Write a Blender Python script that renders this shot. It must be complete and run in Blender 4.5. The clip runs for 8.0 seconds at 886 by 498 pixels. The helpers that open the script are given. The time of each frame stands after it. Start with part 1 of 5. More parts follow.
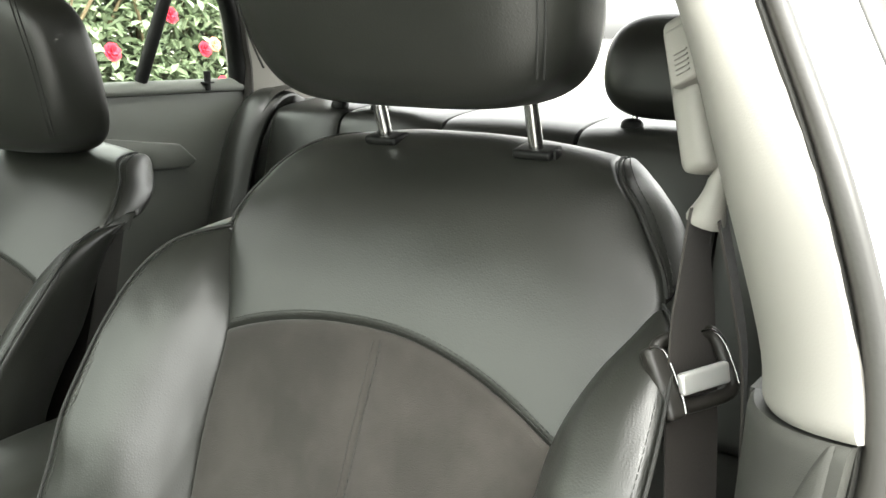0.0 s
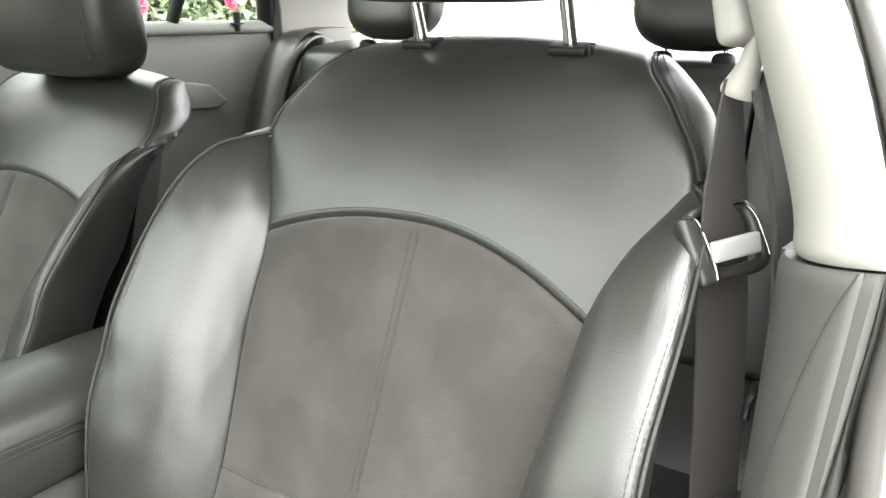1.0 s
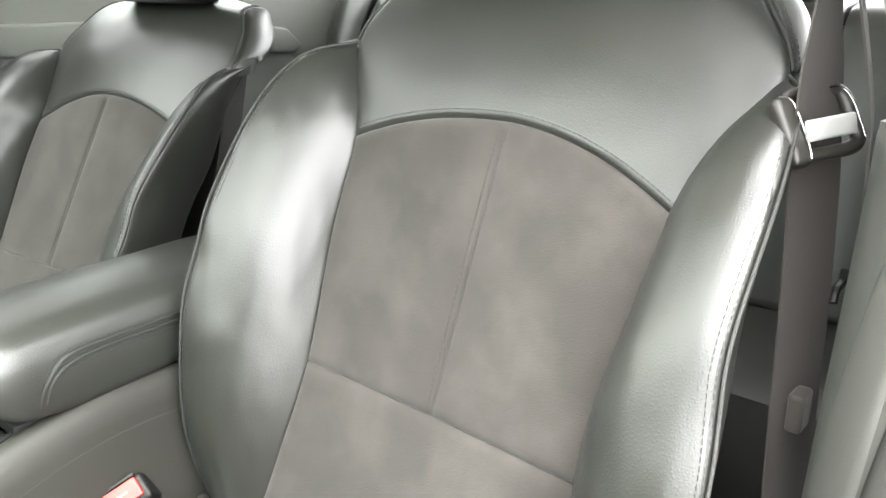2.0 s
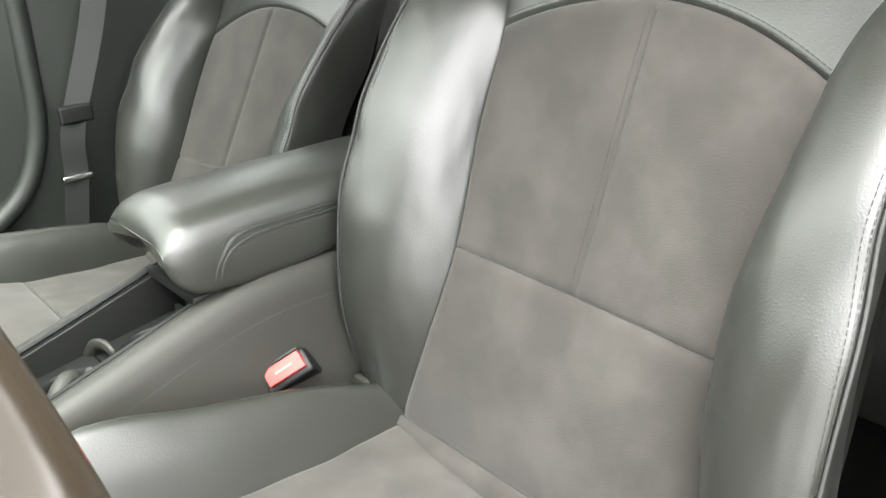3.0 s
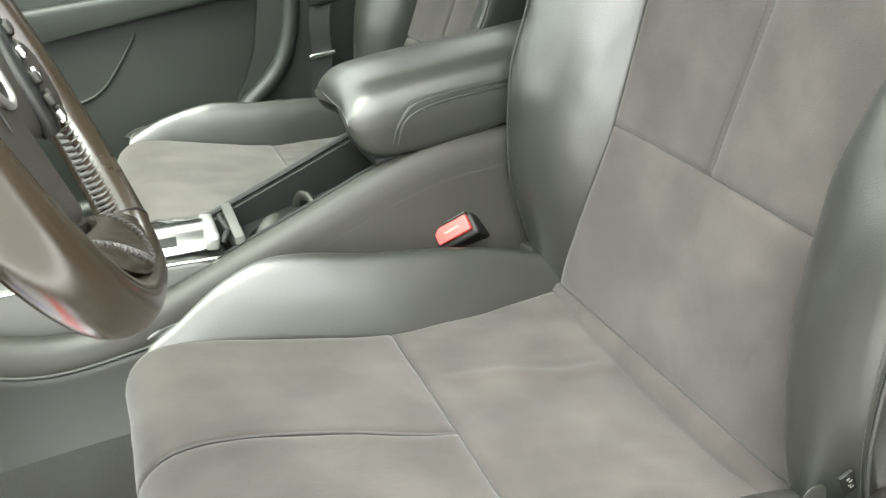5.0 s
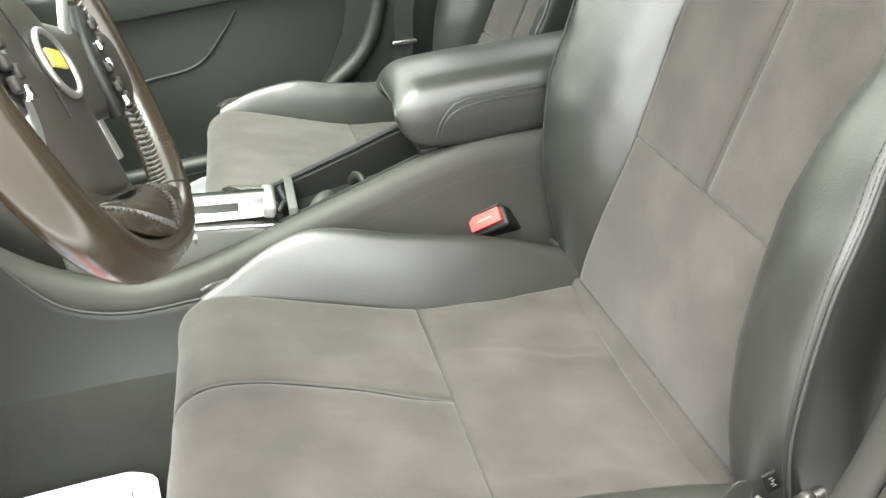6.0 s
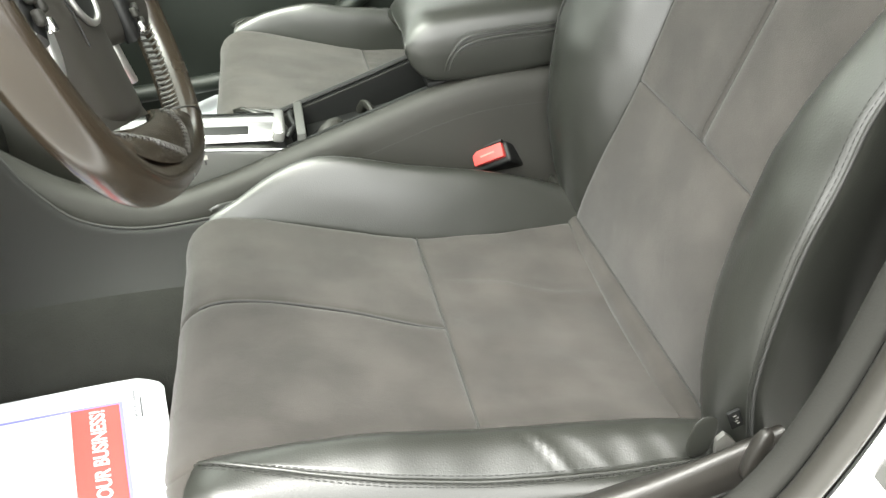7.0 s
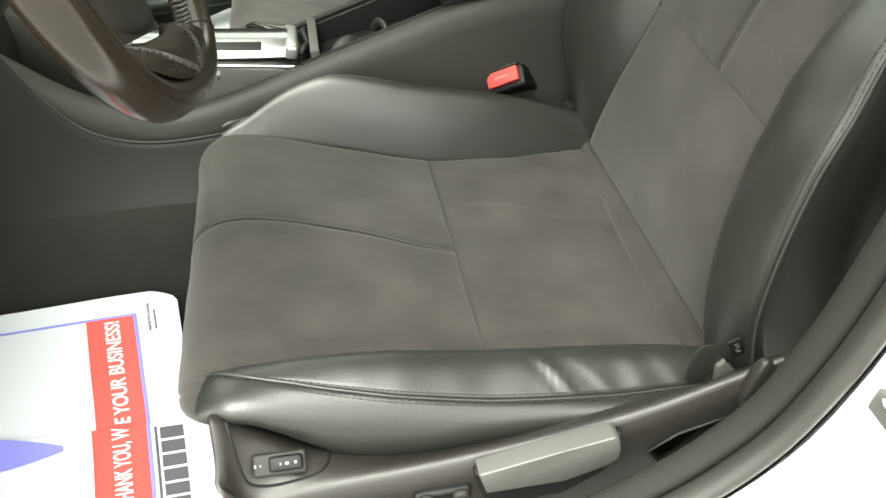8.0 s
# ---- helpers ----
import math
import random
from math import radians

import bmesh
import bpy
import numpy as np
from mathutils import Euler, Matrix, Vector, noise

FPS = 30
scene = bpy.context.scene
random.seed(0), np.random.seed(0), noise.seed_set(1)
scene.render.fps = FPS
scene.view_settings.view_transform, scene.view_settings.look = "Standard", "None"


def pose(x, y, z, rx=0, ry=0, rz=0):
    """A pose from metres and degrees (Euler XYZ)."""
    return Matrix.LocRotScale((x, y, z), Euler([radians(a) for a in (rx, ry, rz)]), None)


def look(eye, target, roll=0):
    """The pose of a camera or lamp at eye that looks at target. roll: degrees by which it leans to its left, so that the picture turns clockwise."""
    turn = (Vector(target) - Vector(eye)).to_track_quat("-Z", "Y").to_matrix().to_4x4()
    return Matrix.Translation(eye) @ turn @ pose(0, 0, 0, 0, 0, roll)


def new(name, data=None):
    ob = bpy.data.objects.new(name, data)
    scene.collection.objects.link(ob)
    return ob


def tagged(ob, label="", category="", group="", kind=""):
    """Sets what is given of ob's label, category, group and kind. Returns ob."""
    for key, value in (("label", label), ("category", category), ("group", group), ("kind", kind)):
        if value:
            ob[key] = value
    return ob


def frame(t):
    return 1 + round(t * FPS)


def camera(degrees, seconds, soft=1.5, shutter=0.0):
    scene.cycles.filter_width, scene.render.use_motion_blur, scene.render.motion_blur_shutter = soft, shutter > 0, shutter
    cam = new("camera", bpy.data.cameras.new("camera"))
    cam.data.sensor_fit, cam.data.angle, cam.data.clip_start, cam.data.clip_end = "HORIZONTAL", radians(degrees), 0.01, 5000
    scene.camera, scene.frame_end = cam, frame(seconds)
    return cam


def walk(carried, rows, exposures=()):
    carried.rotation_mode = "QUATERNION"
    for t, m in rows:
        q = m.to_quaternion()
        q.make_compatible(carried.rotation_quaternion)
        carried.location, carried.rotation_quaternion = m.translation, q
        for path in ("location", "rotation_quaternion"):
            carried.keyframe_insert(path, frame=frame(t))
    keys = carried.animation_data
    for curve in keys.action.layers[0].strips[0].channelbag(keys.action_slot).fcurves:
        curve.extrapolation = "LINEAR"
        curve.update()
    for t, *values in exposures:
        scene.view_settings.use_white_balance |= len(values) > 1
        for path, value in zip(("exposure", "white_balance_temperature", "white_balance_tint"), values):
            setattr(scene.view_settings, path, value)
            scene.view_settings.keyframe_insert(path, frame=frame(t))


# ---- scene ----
cam = camera(55.3, 8.0)
PATH = [
    (0, (-0.412, -0.771, 1.249), (1.202, 0.302, 0.753), 0.5),
    (0.5, (-0.429, -0.78, 1.222), (1.147, 0.325, 0.678), 0.1),
    (1, (-0.448, -0.782, 1.196), (1.118, 0.322, 0.624), 0.1),
    (1.5, (-0.477, -0.78, 1.174), (1.064, 0.337, 0.56), -0.1),
    (1.7, (-0.482, -0.782, 1.158), (1.025, 0.376, 0.536), -0.0),
    (2.8, (-0.511, -0.802, 1.104), (0.786, 0.543, 0.393), -1.7),
    (3, (-0.5074, -0.8132, 1.0956), (0.668, 0.618, 0.341), -2.9),
    (3.5, (-0.4978, -0.8415, 1.068), (0.445, 0.719, 0.245), -5.16),
    (4, (-0.4908, -0.8608, 1.0723), (0.337, 0.721, 0.171), -6.47),
    (4.5, (-0.4753, -0.8805, 1.0764), (0.217, 0.749, 0.147), -7.7),
    (5.8, (-0.386, -1.017, 1.12), (-0.016, 0.719, 0.198), -6.0),
    (6, (-0.383, -1.028, 1.128), (-0.052, 0.703, 0.183), -5.6),
    (6.5, (-0.378, -1.046, 1.143), (-0.07, 0.638, 0.109), -4.3),
    (7, (-0.376, -1.054, 1.15), (-0.096, 0.597, 0.055), -3.3),
    (7.5, (-0.375, -1.057, 1.152), (-0.128, 0.547, -0.016), -2.7),
    (8, (-0.375, -1.058, 1.153), (-0.148, 0.493, -0.089), -2.5),
]
EXPOSURE = [(0, 3.58, 6750, 5.0), (0.5, 3.74, 6750, 6.5), (1.0, 4.31, 6600, 8.5), (1.5, 4.67, 6550, 9.5), (3.0, 4.46, 6550, 9.5), (4.0, 4.29, 6550, 8.5), (4.5, 4.22, 6600, 6.0), (6.0, 4.22, 6650, 6.5), (6.5, 4.1, 6700, 6.0), (7.0, 3.8, 6700, 6.0), (7.5, 3.43, 6850, 4.5), (8.0, 3.13, 6900, 3.0)]
walk(cam, [(t, look(eye, target, roll)) for t, eye, target, roll in PATH], EXPOSURE)

# ---------------------------------------------------------------- world and light
world = bpy.data.worlds.new("world")
scene.world = world
world.use_nodes = True
wn = world.node_tree.nodes
sky = wn.new("ShaderNodeTexSky")
sky.sky_type = "NISHITA"
sky.sun_disc = False
sky.sun_elevation, sky.sun_rotation = radians(65), radians(206)
sky.air_density, sky.dust_density, sky.ozone_density = 1.0, 4.0, 1.0
soft_sky = wn.new("ShaderNodeHueSaturation")
soft_sky.inputs["Saturation"].default_value = 0.06
world.node_tree.links.new(sky.outputs["Color"], soft_sky.inputs["Color"])
world.node_tree.links.new(soft_sky.outputs["Color"], wn["Background"].inputs["Color"])
wn["Background"].inputs["Strength"].default_value = 0.15

sun = new("sun", bpy.data.lights.new("sun", "SUN"))
sun.data.energy, sun.data.angle, sun.data.color = 0.20, radians(40), (1.0, 0.97, 0.92)
sun.matrix_world = look((-0.9, -1.85, 4.8), (0, 0, 0.7))


# ---------------------------------------------------------------- materials
def material(name, color, rough=0.5, metal=0.0, coat=0.0, sheen=0.0, var=0.12, var_scale=6.0, bump=0.0, bump_scale=300.0,
             bump_kind="noise", spec=0.5, stain=0.0, stain_scale=9.0, stain_color=None, rough_var=0.08, bump_dist=0.001):
    m = bpy.data.materials.new(name)
    m.use_nodes = True
    n, l = m.node_tree.nodes, m.node_tree.links
    b = n["Principled BSDF"]
    b.inputs["Roughness"].default_value = rough
    b.inputs["Metallic"].default_value = metal
    b.inputs["Coat Weight"].default_value = coat
    b.inputs["Coat Roughness"].default_value = 0.25
    b.inputs["Sheen Weight"].default_value = sheen
    b.inputs["Specular IOR Level"].default_value = spec
    tc = n.new("ShaderNodeTexCoord")
    nz = n.new("ShaderNodeTexNoise")
    nz.inputs["Scale"].default_value, nz.inputs["Detail"].default_value = var_scale, 6.0
    l.new(tc.outputs["Object"], nz.inputs["Vector"])
    mix = n.new("ShaderNodeMix")
    mix.data_type = "RGBA"
    c = Vector(color)
    mix.inputs["A"].default_value = (*(c * (1 - var)), 1)
    mix.inputs["B"].default_value = (*(c * (1 + var)), 1)
    l.new(nz.outputs["Fac"], mix.inputs["Factor"])
    last = mix.outputs["Result"]
    if stain:
        st = n.new("ShaderNodeTexNoise")
        st.inputs["Scale"].default_value, st.inputs["Detail"].default_value, st.inputs["Distortion"].default_value = stain_scale, 8.0, 0.15
        l.new(tc.outputs["Object"], st.inputs["Vector"])
        ramp = n.new("ShaderNodeValToRGB")
        ramp.color_ramp.elements[0].position, ramp.color_ramp.elements[1].position = 0.42, 0.68
        l.new(st.outputs["Fac"], ramp.inputs["Fac"])
        mul = n.new("ShaderNodeMath")
        mul.operation = "MULTIPLY"
        mul.inputs[1].default_value = stain
        l.new(ramp.outputs["Color"], mul.inputs[0])
        mix2 = n.new("ShaderNodeMix")
        mix2.data_type = "RGBA"
        l.new(mul.outputs["Value"], mix2.inputs["Factor"])
        l.new(last, mix2.inputs["A"])
        mix2.inputs["B"].default_value = (*(stain_color or tuple(c * 1.5)), 1)
        last = mix2.outputs["Result"]
    l.new(last, b.inputs["Base Color"])
    if rough_var:
        mr = n.new("ShaderNodeMapRange")
        mr.inputs["To Min"].default_value, mr.inputs["To Max"].default_value = max(0.02, rough - rough_var), min(1, rough + rough_var)
        l.new(nz.outputs["Fac"], mr.inputs["Value"])
        l.new(mr.outputs["Result"], b.inputs["Roughness"])
    if bump:
        if bump_kind == "leather":
            tx = n.new("ShaderNodeTexVoronoi")
            tx.feature = "DISTANCE_TO_EDGE"
            tx.inputs["Scale"].default_value = bump_scale
            out = tx.outputs["Distance"]
        else:
            tx = n.new("ShaderNodeTexNoise")
            tx.inputs["Scale"].default_value, tx.inputs["Detail"].default_value = bump_scale, 4.0
            out = tx.outputs["Fac"]
        l.new(tc.outputs["Object"], tx.inputs["Vector"])
        bp = n.new("ShaderNodeBump")
        bp.inputs["Strength"].default_value, bp.inputs["Distance"].default_value = bump, bump_dist
        l.new(out, bp.inputs["Height"])
        l.new(bp.outputs["Normal"], b.inputs["Normal"])
    return m


LEATHER = material("black leather", (0.0138, 0.0144, 0.0123), 0.35, spec=0.52, var=0.2, var_scale=7, bump=0.17, bump_scale=420, bump_kind="leather", rough_var=0.10)
SUEDE = material("charcoal suede", (0.0206, 0.0187, 0.0164), 0.95, sheen=0.10, var=0.34, var_scale=24, bump=0.35, bump_scale=900, stain=0.55, stain_scale=15, stain_color=(0.0415, 0.0378, 0.0338), spec=0.2)
PLASTIC = material("dark grey plastic", (0.0125, 0.0122, 0.0102), 0.55, spec=0.25, var=0.08, bump=0.2, bump_scale=900, bump_kind="leather")
LOWERP = material("soft black lower trim", (0.0046, 0.0048, 0.0040), 0.6, spec=0.25, var=0.1, bump=0.2, bump_scale=900, bump_kind="leather")
TRAY = material("black smooth plastic", (0.0048, 0.0050, 0.0048), 0.5, var=0.1, spec=0.2)
# one door plastic twice: lighter for lit rear parts, darkened for front shade
DOORLIT = material("door plastic, lit tone", (0.078, 0.083, 0.073), 0.5, var=0.08, bump=0.2, bump_scale=900, bump_kind="leather")
DOORSHADE = material("door plastic, shaded tone", (0.0090, 0.0108, 0.0090), 0.5, spec=0.25, var=0.1, bump=0.2, bump_scale=900, bump_kind="leather")
PILLAR = material("grey pillar plastic", (0.041, 0.0411, 0.0368), 0.52, spec=0.4, var=0.08, bump=0.2, bump_scale=900, bump_kind="leather")
SHIELDP = material("brown black moulded trim", (0.0138, 0.0126, 0.0108), 0.42, spec=0.42, var=0.1, bump=0.22, bump_scale=700, bump_kind="leather")
SEALG = material("grey flocked seal", (0.0135, 0.0135, 0.0118), 0.8, spec=0.2, var=0.12, bump=0.25, bump_scale=600)
LEVERG = material("light grey plastic", (0.058, 0.0575, 0.053), 0.42, var=0.06, bump=0.15, bump_scale=700)
GREY = material("mid grey plastic", (0.034, 0.0345, 0.0315), 0.48, var=0.05, bump=0.15, bump_scale=700)
CREAM = material("cream plastic", (0.226, 0.218, 0.199), 0.6, var=0.04, bump=0.12, bump_scale=800, stain=0.2, stain_scale=4, stain_color=(0.210, 0.202, 0.184))
RUBBER = material("grey rubber seal", (0.0185, 0.0175, 0.0150), 0.42, var=0.08, bump=0.1, bump_scale=300)
PAINT = material("white car paint", (0.8, 0.8, 0.8), 0.25, coat=0.6, var=0.02)
CHROME = material("chrome", (0.62, 0.62, 0.61), 0.16, metal=1.0, var=0.03, rough_var=0.04)
DARKCHROME = material("dark polished chrome", (0.32, 0.32, 0.315), 0.2, metal=1.0, var=0.05, rough_var=0.05)
STEEL = material("brushed steel", (0.78, 0.78, 0.76), 0.38, metal=0.75, var=0.04)
SATIN = material("satin silver trim", (0.45, 0.45, 0.435), 0.34, metal=0.9, var=0.04)
WEB = material("brown black seat belt webbing", (0.019, 0.0155, 0.0128), 0.75, sheen=0.1, var=0.1, bump=0.2, bump_scale=600)
CARPET = material("charcoal carpet", (0.0115, 0.0115, 0.0103), 1.0, sheen=0.1, var=0.25, var_scale=40, bump=0.8, bump_scale=500, spec=0.1)
PAPER = material("white paper", (0.37, 0.384, 0.402), 0.8, var=0.02, bump=0.1, bump_scale=60)
RED = material("red print", (0.46, 0.040, 0.032), 0.7, var=0.04)
BLUE = material("blue print", (0.13, 0.13, 0.42), 0.7, var=0.04)
PRINTBLACK = material("black print", (0.04, 0.04, 0.045), 0.7, var=0.05)
BLUSH = material("pale red print", (0.42, 0.11, 0.09), 0.6, var=0.1)
BUTTON = material("red buckle plastic", (0.31, 0.024, 0.020), 0.6, var=0.04)
THREAD = material("dark stitching thread", (0.013, 0.0133, 0.012), 0.8, var=0.1)
LINER = material("grey headliner cloth", (0.42, 0.41, 0.385), 0.95, var=0.04, bump=0.3, bump_scale=700)
WHEEL = material("worn brown black leather", (0.0140, 0.0105, 0.0068), 0.24, spec=0.42, var=0.2, var_scale=14, bump=0.05, bump_scale=140, rough_var=0.10)
LACE = material("waxed lacing thread", (0.016, 0.015, 0.013), 0.42, spec=0.5, var=0.1)
HUBP = material("dark brown wheel plastic", (0.0160, 0.0145, 0.0118), 0.46, spec=0.35, var=0.1, bump=0.06, bump_scale=700)
YELLOW = material("gold badge", (0.42, 0.32, 0.06), 0.4, var=0.05)
GROUND = material("worn grey concrete", (0.28, 0.277, 0.262), 0.9, var=0.12, var_scale=2, bump=0.4, bump_scale=60, stain=0.3, stain_scale=0.8, stain_color=(0.33, 0.32, 0.30))
LEAF = material("rose leaves", (0.22, 0.27, 0.17), 0.62, var=0.4, var_scale=3)
PETAL = material("red rose petals", (0.65, 0.02, 0.05), 0.6, var=0.15, var_scale=30)
PEACH = material("faded rose petals", (0.8, 0.32, 0.2), 0.6, var=0.15, var_scale=30)
BARK = material("rose stems", (0.12, 0.09, 0.05), 0.85, var=0.3, var_scale=20)
WALLP = material("pale render", (0.62, 0.6, 0.56), 0.9, var=0.06, var_scale=3)

GLASS = bpy.data.materials.new("green tinted window glass")
GLASS.use_nodes = True
gn, gl = GLASS.node_tree.nodes, GLASS.node_tree.links
gn.remove(gn["Principled BSDF"])
clear, shine, edge, both = gn.new("ShaderNodeBsdfTransparent"), gn.new("ShaderNodeBsdfGlossy"), gn.new("ShaderNodeLayerWeight"), gn.new("ShaderNodeMixShader")
power = gn.new("ShaderNodeMath")
power.operation, power.inputs[1].default_value = "POWER", 4.0
clear.inputs["Color"].default_value = (0.94, 0.97, 0.935, 1)
shine.inputs["Roughness"].default_value = 0.02
gl.new(edge.outputs["Facing"], power.inputs[0])
gl.new(power.outputs["Value"], both.inputs["Fac"])
gl.new(clear.outputs["BSDF"], both.inputs[1])
gl.new(shine.outputs["BSDF"], both.inputs[2])
gl.new(both.outputs["Shader"], gn["Material Output"].inputs["Surface"])


# ---------------------------------------------------------------- mesh helpers
def mesh_of(bm, name, mat, smooth=True, angle=40):
    me = bpy.data.meshes.new(name)
    bmesh.ops.recalc_face_normals(bm, faces=bm.faces)
    bm.to_mesh(me)
    bm.free()
    me.materials.append(mat)
    if smooth:
        for p in me.polygons:
            p.use_smooth = True
        me.set_sharp_from_angle(angle=radians(angle))
    return me


def part(name, bm, mat, parent, label="", smooth=True, angle=40):
    ob = new(name, mesh_of(bm, name, mat, smooth, angle))
    if parent is not None:
        ob.parent = parent
    if label:
        ob["label"] = label
    return ob


def thing(name, label, category, at=(0, 0, 0), group="", kind=""):
    e = new(name)
    e.empty_display_size = 0.05
    e.location = at
    e["base"] = 1
    return tagged(e, label, category, group, kind)


def settle(e):
    """Parts are built in world places: take the base's place out of them."""
    bpy.context.view_layer.update()
    inv = Matrix.Translation(e.location).inverted()
    for c in e.children:
        c.matrix_parent_inverse = inv
    return e


def cr(rows, t):
    """Smooth curve through rows of numbers, t from 0 to len(rows) - 1."""
    a = np.asarray(rows, float)
    n = len(a)
    t = min(max(t, 0.0), n - 1.0)
    i = min(int(t), n - 2)
    f = t - i
    p0, p1, p2, p3 = a[max(i - 1, 0)], a[i], a[i + 1], a[min(i + 2, n - 1)]
    return 0.5 * (2 * p1 + (p2 - p0) * f + (2 * p0 - 5 * p1 + 4 * p2 - p3) * f * f + (3 * p1 - p0 - 3 * p2 + p3) * f ** 3)


def path(rows, n):
    return [Vector(cr(rows, i * (len(rows) - 1) / (n - 1))) for i in range(n)]


def grid(bm, pts, close_u=False, close_v=False):
    vs = [[bm.verts.new(p) for p in row] for row in pts]
    nr, nc = len(vs), len(vs[0])
    for i in range(nr if close_u else nr - 1):
        for j in range(nc if close_v else nc - 1):
            a, b, c, d = vs[i][j], vs[i][(j + 1) % nc], vs[(i + 1) % nr][(j + 1) % nc], vs[(i + 1) % nr][j]
            if len({a, b, c, d}) == 4:
                bm.faces.new((a, b, c, d))
    return vs


def spread(n, edge=0.0):
    """n + 1 steps from 0 to 1, closer together at both ends."""
    return [(1 - edge) * (i / n) + edge * (0.5 - 0.5 * math.cos(math.pi * i / n)) for i in range(n + 1)]


def patch(fn, nu, nv, dip=0.004, edges="lrbt", width=0.007, thick=0.024, out=None, relief=None):
    """A padded cover panel: fn(a, b) gives its face, the edges named roll into the seams, and it has thickness.
    out: a direction that tells which side is the face."""
    us, vs = spread(nu, 0.95), spread(nv, 0.95)
    p = np.array([[fn(a, b) for b in vs] for a in us])
    du, dv = np.gradient(p, axis=0), np.gradient(p, axis=1)
    nrm = np.cross(du, dv)
    nrm /= np.maximum(np.linalg.norm(nrm, axis=2, keepdims=True), 1e-9)
    o = np.asarray(out if out is not None else (-1, 0, 0.3), float)
    if (nrm @ o).sum() < 0:
        nrm = -nrm
    def along(axis):
        d = np.linalg.norm(np.diff(p, axis=axis), axis=2)
        z = np.zeros_like(np.take(d, [0], axis=axis))
        return np.concatenate([z, np.cumsum(d, axis=axis)], axis=axis)
    la, lb = along(0), along(1)
    sink = np.zeros(p.shape[:2])
    def roll(dist):
        return np.clip(1 - dist / width, 0, 1) ** 2
    if "l" in edges: sink = np.maximum(sink, roll(la))
    if "r" in edges: sink = np.maximum(sink, roll(la[-1:] - la))
    if "b" in edges: sink = np.maximum(sink, roll(lb))
    if "t" in edges: sink = np.maximum(sink, roll(lb[:, -1:] - lb))
    if relief is not None:
        r = np.array([[relief(a, b, p[i, j]) for j, b in enumerate(vs)] for i, a in enumerate(us)])
    else:
        r = np.zeros(p.shape[:2])
    face = p + nrm * (r - dip * sink)[..., None]
    back = p - nrm * (thick + dip)
    bm = bmesh.new()
    f = grid(bm, face)
    g = grid(bm, back)
    nr, nc = len(f), len(f[0])
    ring = [(0, j) for j in range(nc)] + [(i, nc - 1) for i in range(1, nr)] + [(nr - 1, j) for j in range(nc - 2, -1, -1)] + [(i, 0) for i in range(nr - 2, 0, -1)]
    for k in range(len(ring)):
        a, b = ring[k], ring[(k + 1) % len(ring)]
        try:
            bm.faces.new((f[a[0]][a[1]], f[b[0]][b[1]], g[b[0]][b[1]], g[a[0]][a[1]]))
        except ValueError:
            pass
    bmesh.ops.remove_doubles(bm, verts=bm.verts, dist=1e-5)
    return bm


def tube(bm, pts, r, seg=8, closed=False, squash=1.0, taper=None):
    pts = [Vector(p) for p in pts]
    n = len(pts)
    rings = []
    ref = None
    for i, p in enumerate(pts):
        d = (pts[(i + 1) % n] - pts[i - 1]) if closed else (pts[min(i + 1, n - 1)] - pts[max(i - 1, 0)])
        if d.length < 1e-9:
            d = Vector((0, 0, 1))
        d.normalize()
        if ref is None:
            ref = d.orthogonal().normalized()
        ref = (ref - d * ref.dot(d)).normalized()
        s = d.cross(ref)
        rr = r * (taper[i] if taper else 1.0)
        rings.append([p + ref * (rr * math.cos(2 * math.pi * k / seg)) + s * (rr * squash * math.sin(2 * math.pi * k / seg)) for k in range(seg)])
    vs = grid(bm, rings, close_u=closed, close_v=True)
    if not closed:
        bm.faces.new(vs[0])
        bm.faces.new(vs[-1])
    return bm


def box(bm, center, size, bevel=0.0, rot=None, seg=2):
    m = Matrix.Translation(center) @ (rot.to_4x4() if rot is not None else Matrix()) @ Matrix.Diagonal((*size, 1))
    r = bmesh.ops.create_cube(bm, size=1.0, matrix=m)
    if bevel:
        es = list({e for v in r["verts"] for e in v.link_edges})
        bmesh.ops.bevel(bm, geom=es, offset=bevel, segments=seg, affect="EDGES", profile=0.6)
    return bm


def boxed(center, size, bevel=0.0, rot=None, seg=2):
    return box(bmesh.new(), center, size, bevel, rot, seg)


def tubed(pts, r, seg=8, closed=False, squash=1.0, taper=None):
    return tube(bmesh.new(), pts, r, seg, closed, squash, taper)


def prism(outline, axis, lo, hi, bevel=0.0, seg=2):
    """An outline of (a, b) pairs drawn out along axis from lo to hi. For x: (y, z), y: (x, z), z: (x, y)."""
    bm = bmesh.new()
    def at(a, b, c):
        return {"x": (c, a, b), "y": (a, c, b), "z": (a, b, c)}[axis]
    lov = [bm.verts.new(at(a, b, lo)) for a, b in outline]
    hiv = [bm.verts.new(at(a, b, hi)) for a, b in outline]
    bm.faces.new(lov)
    bm.faces.new(hiv)
    n = len(outline)
    for i in range(n):
        bm.faces.new((lov[i], lov[(i + 1) % n], hiv[(i + 1) % n], hiv[i]))
    if bevel:
        bmesh.ops.bevel(bm, geom=list(bm.edges), offset=bevel, segments=seg, affect="EDGES", profile=0.6)
    return bm


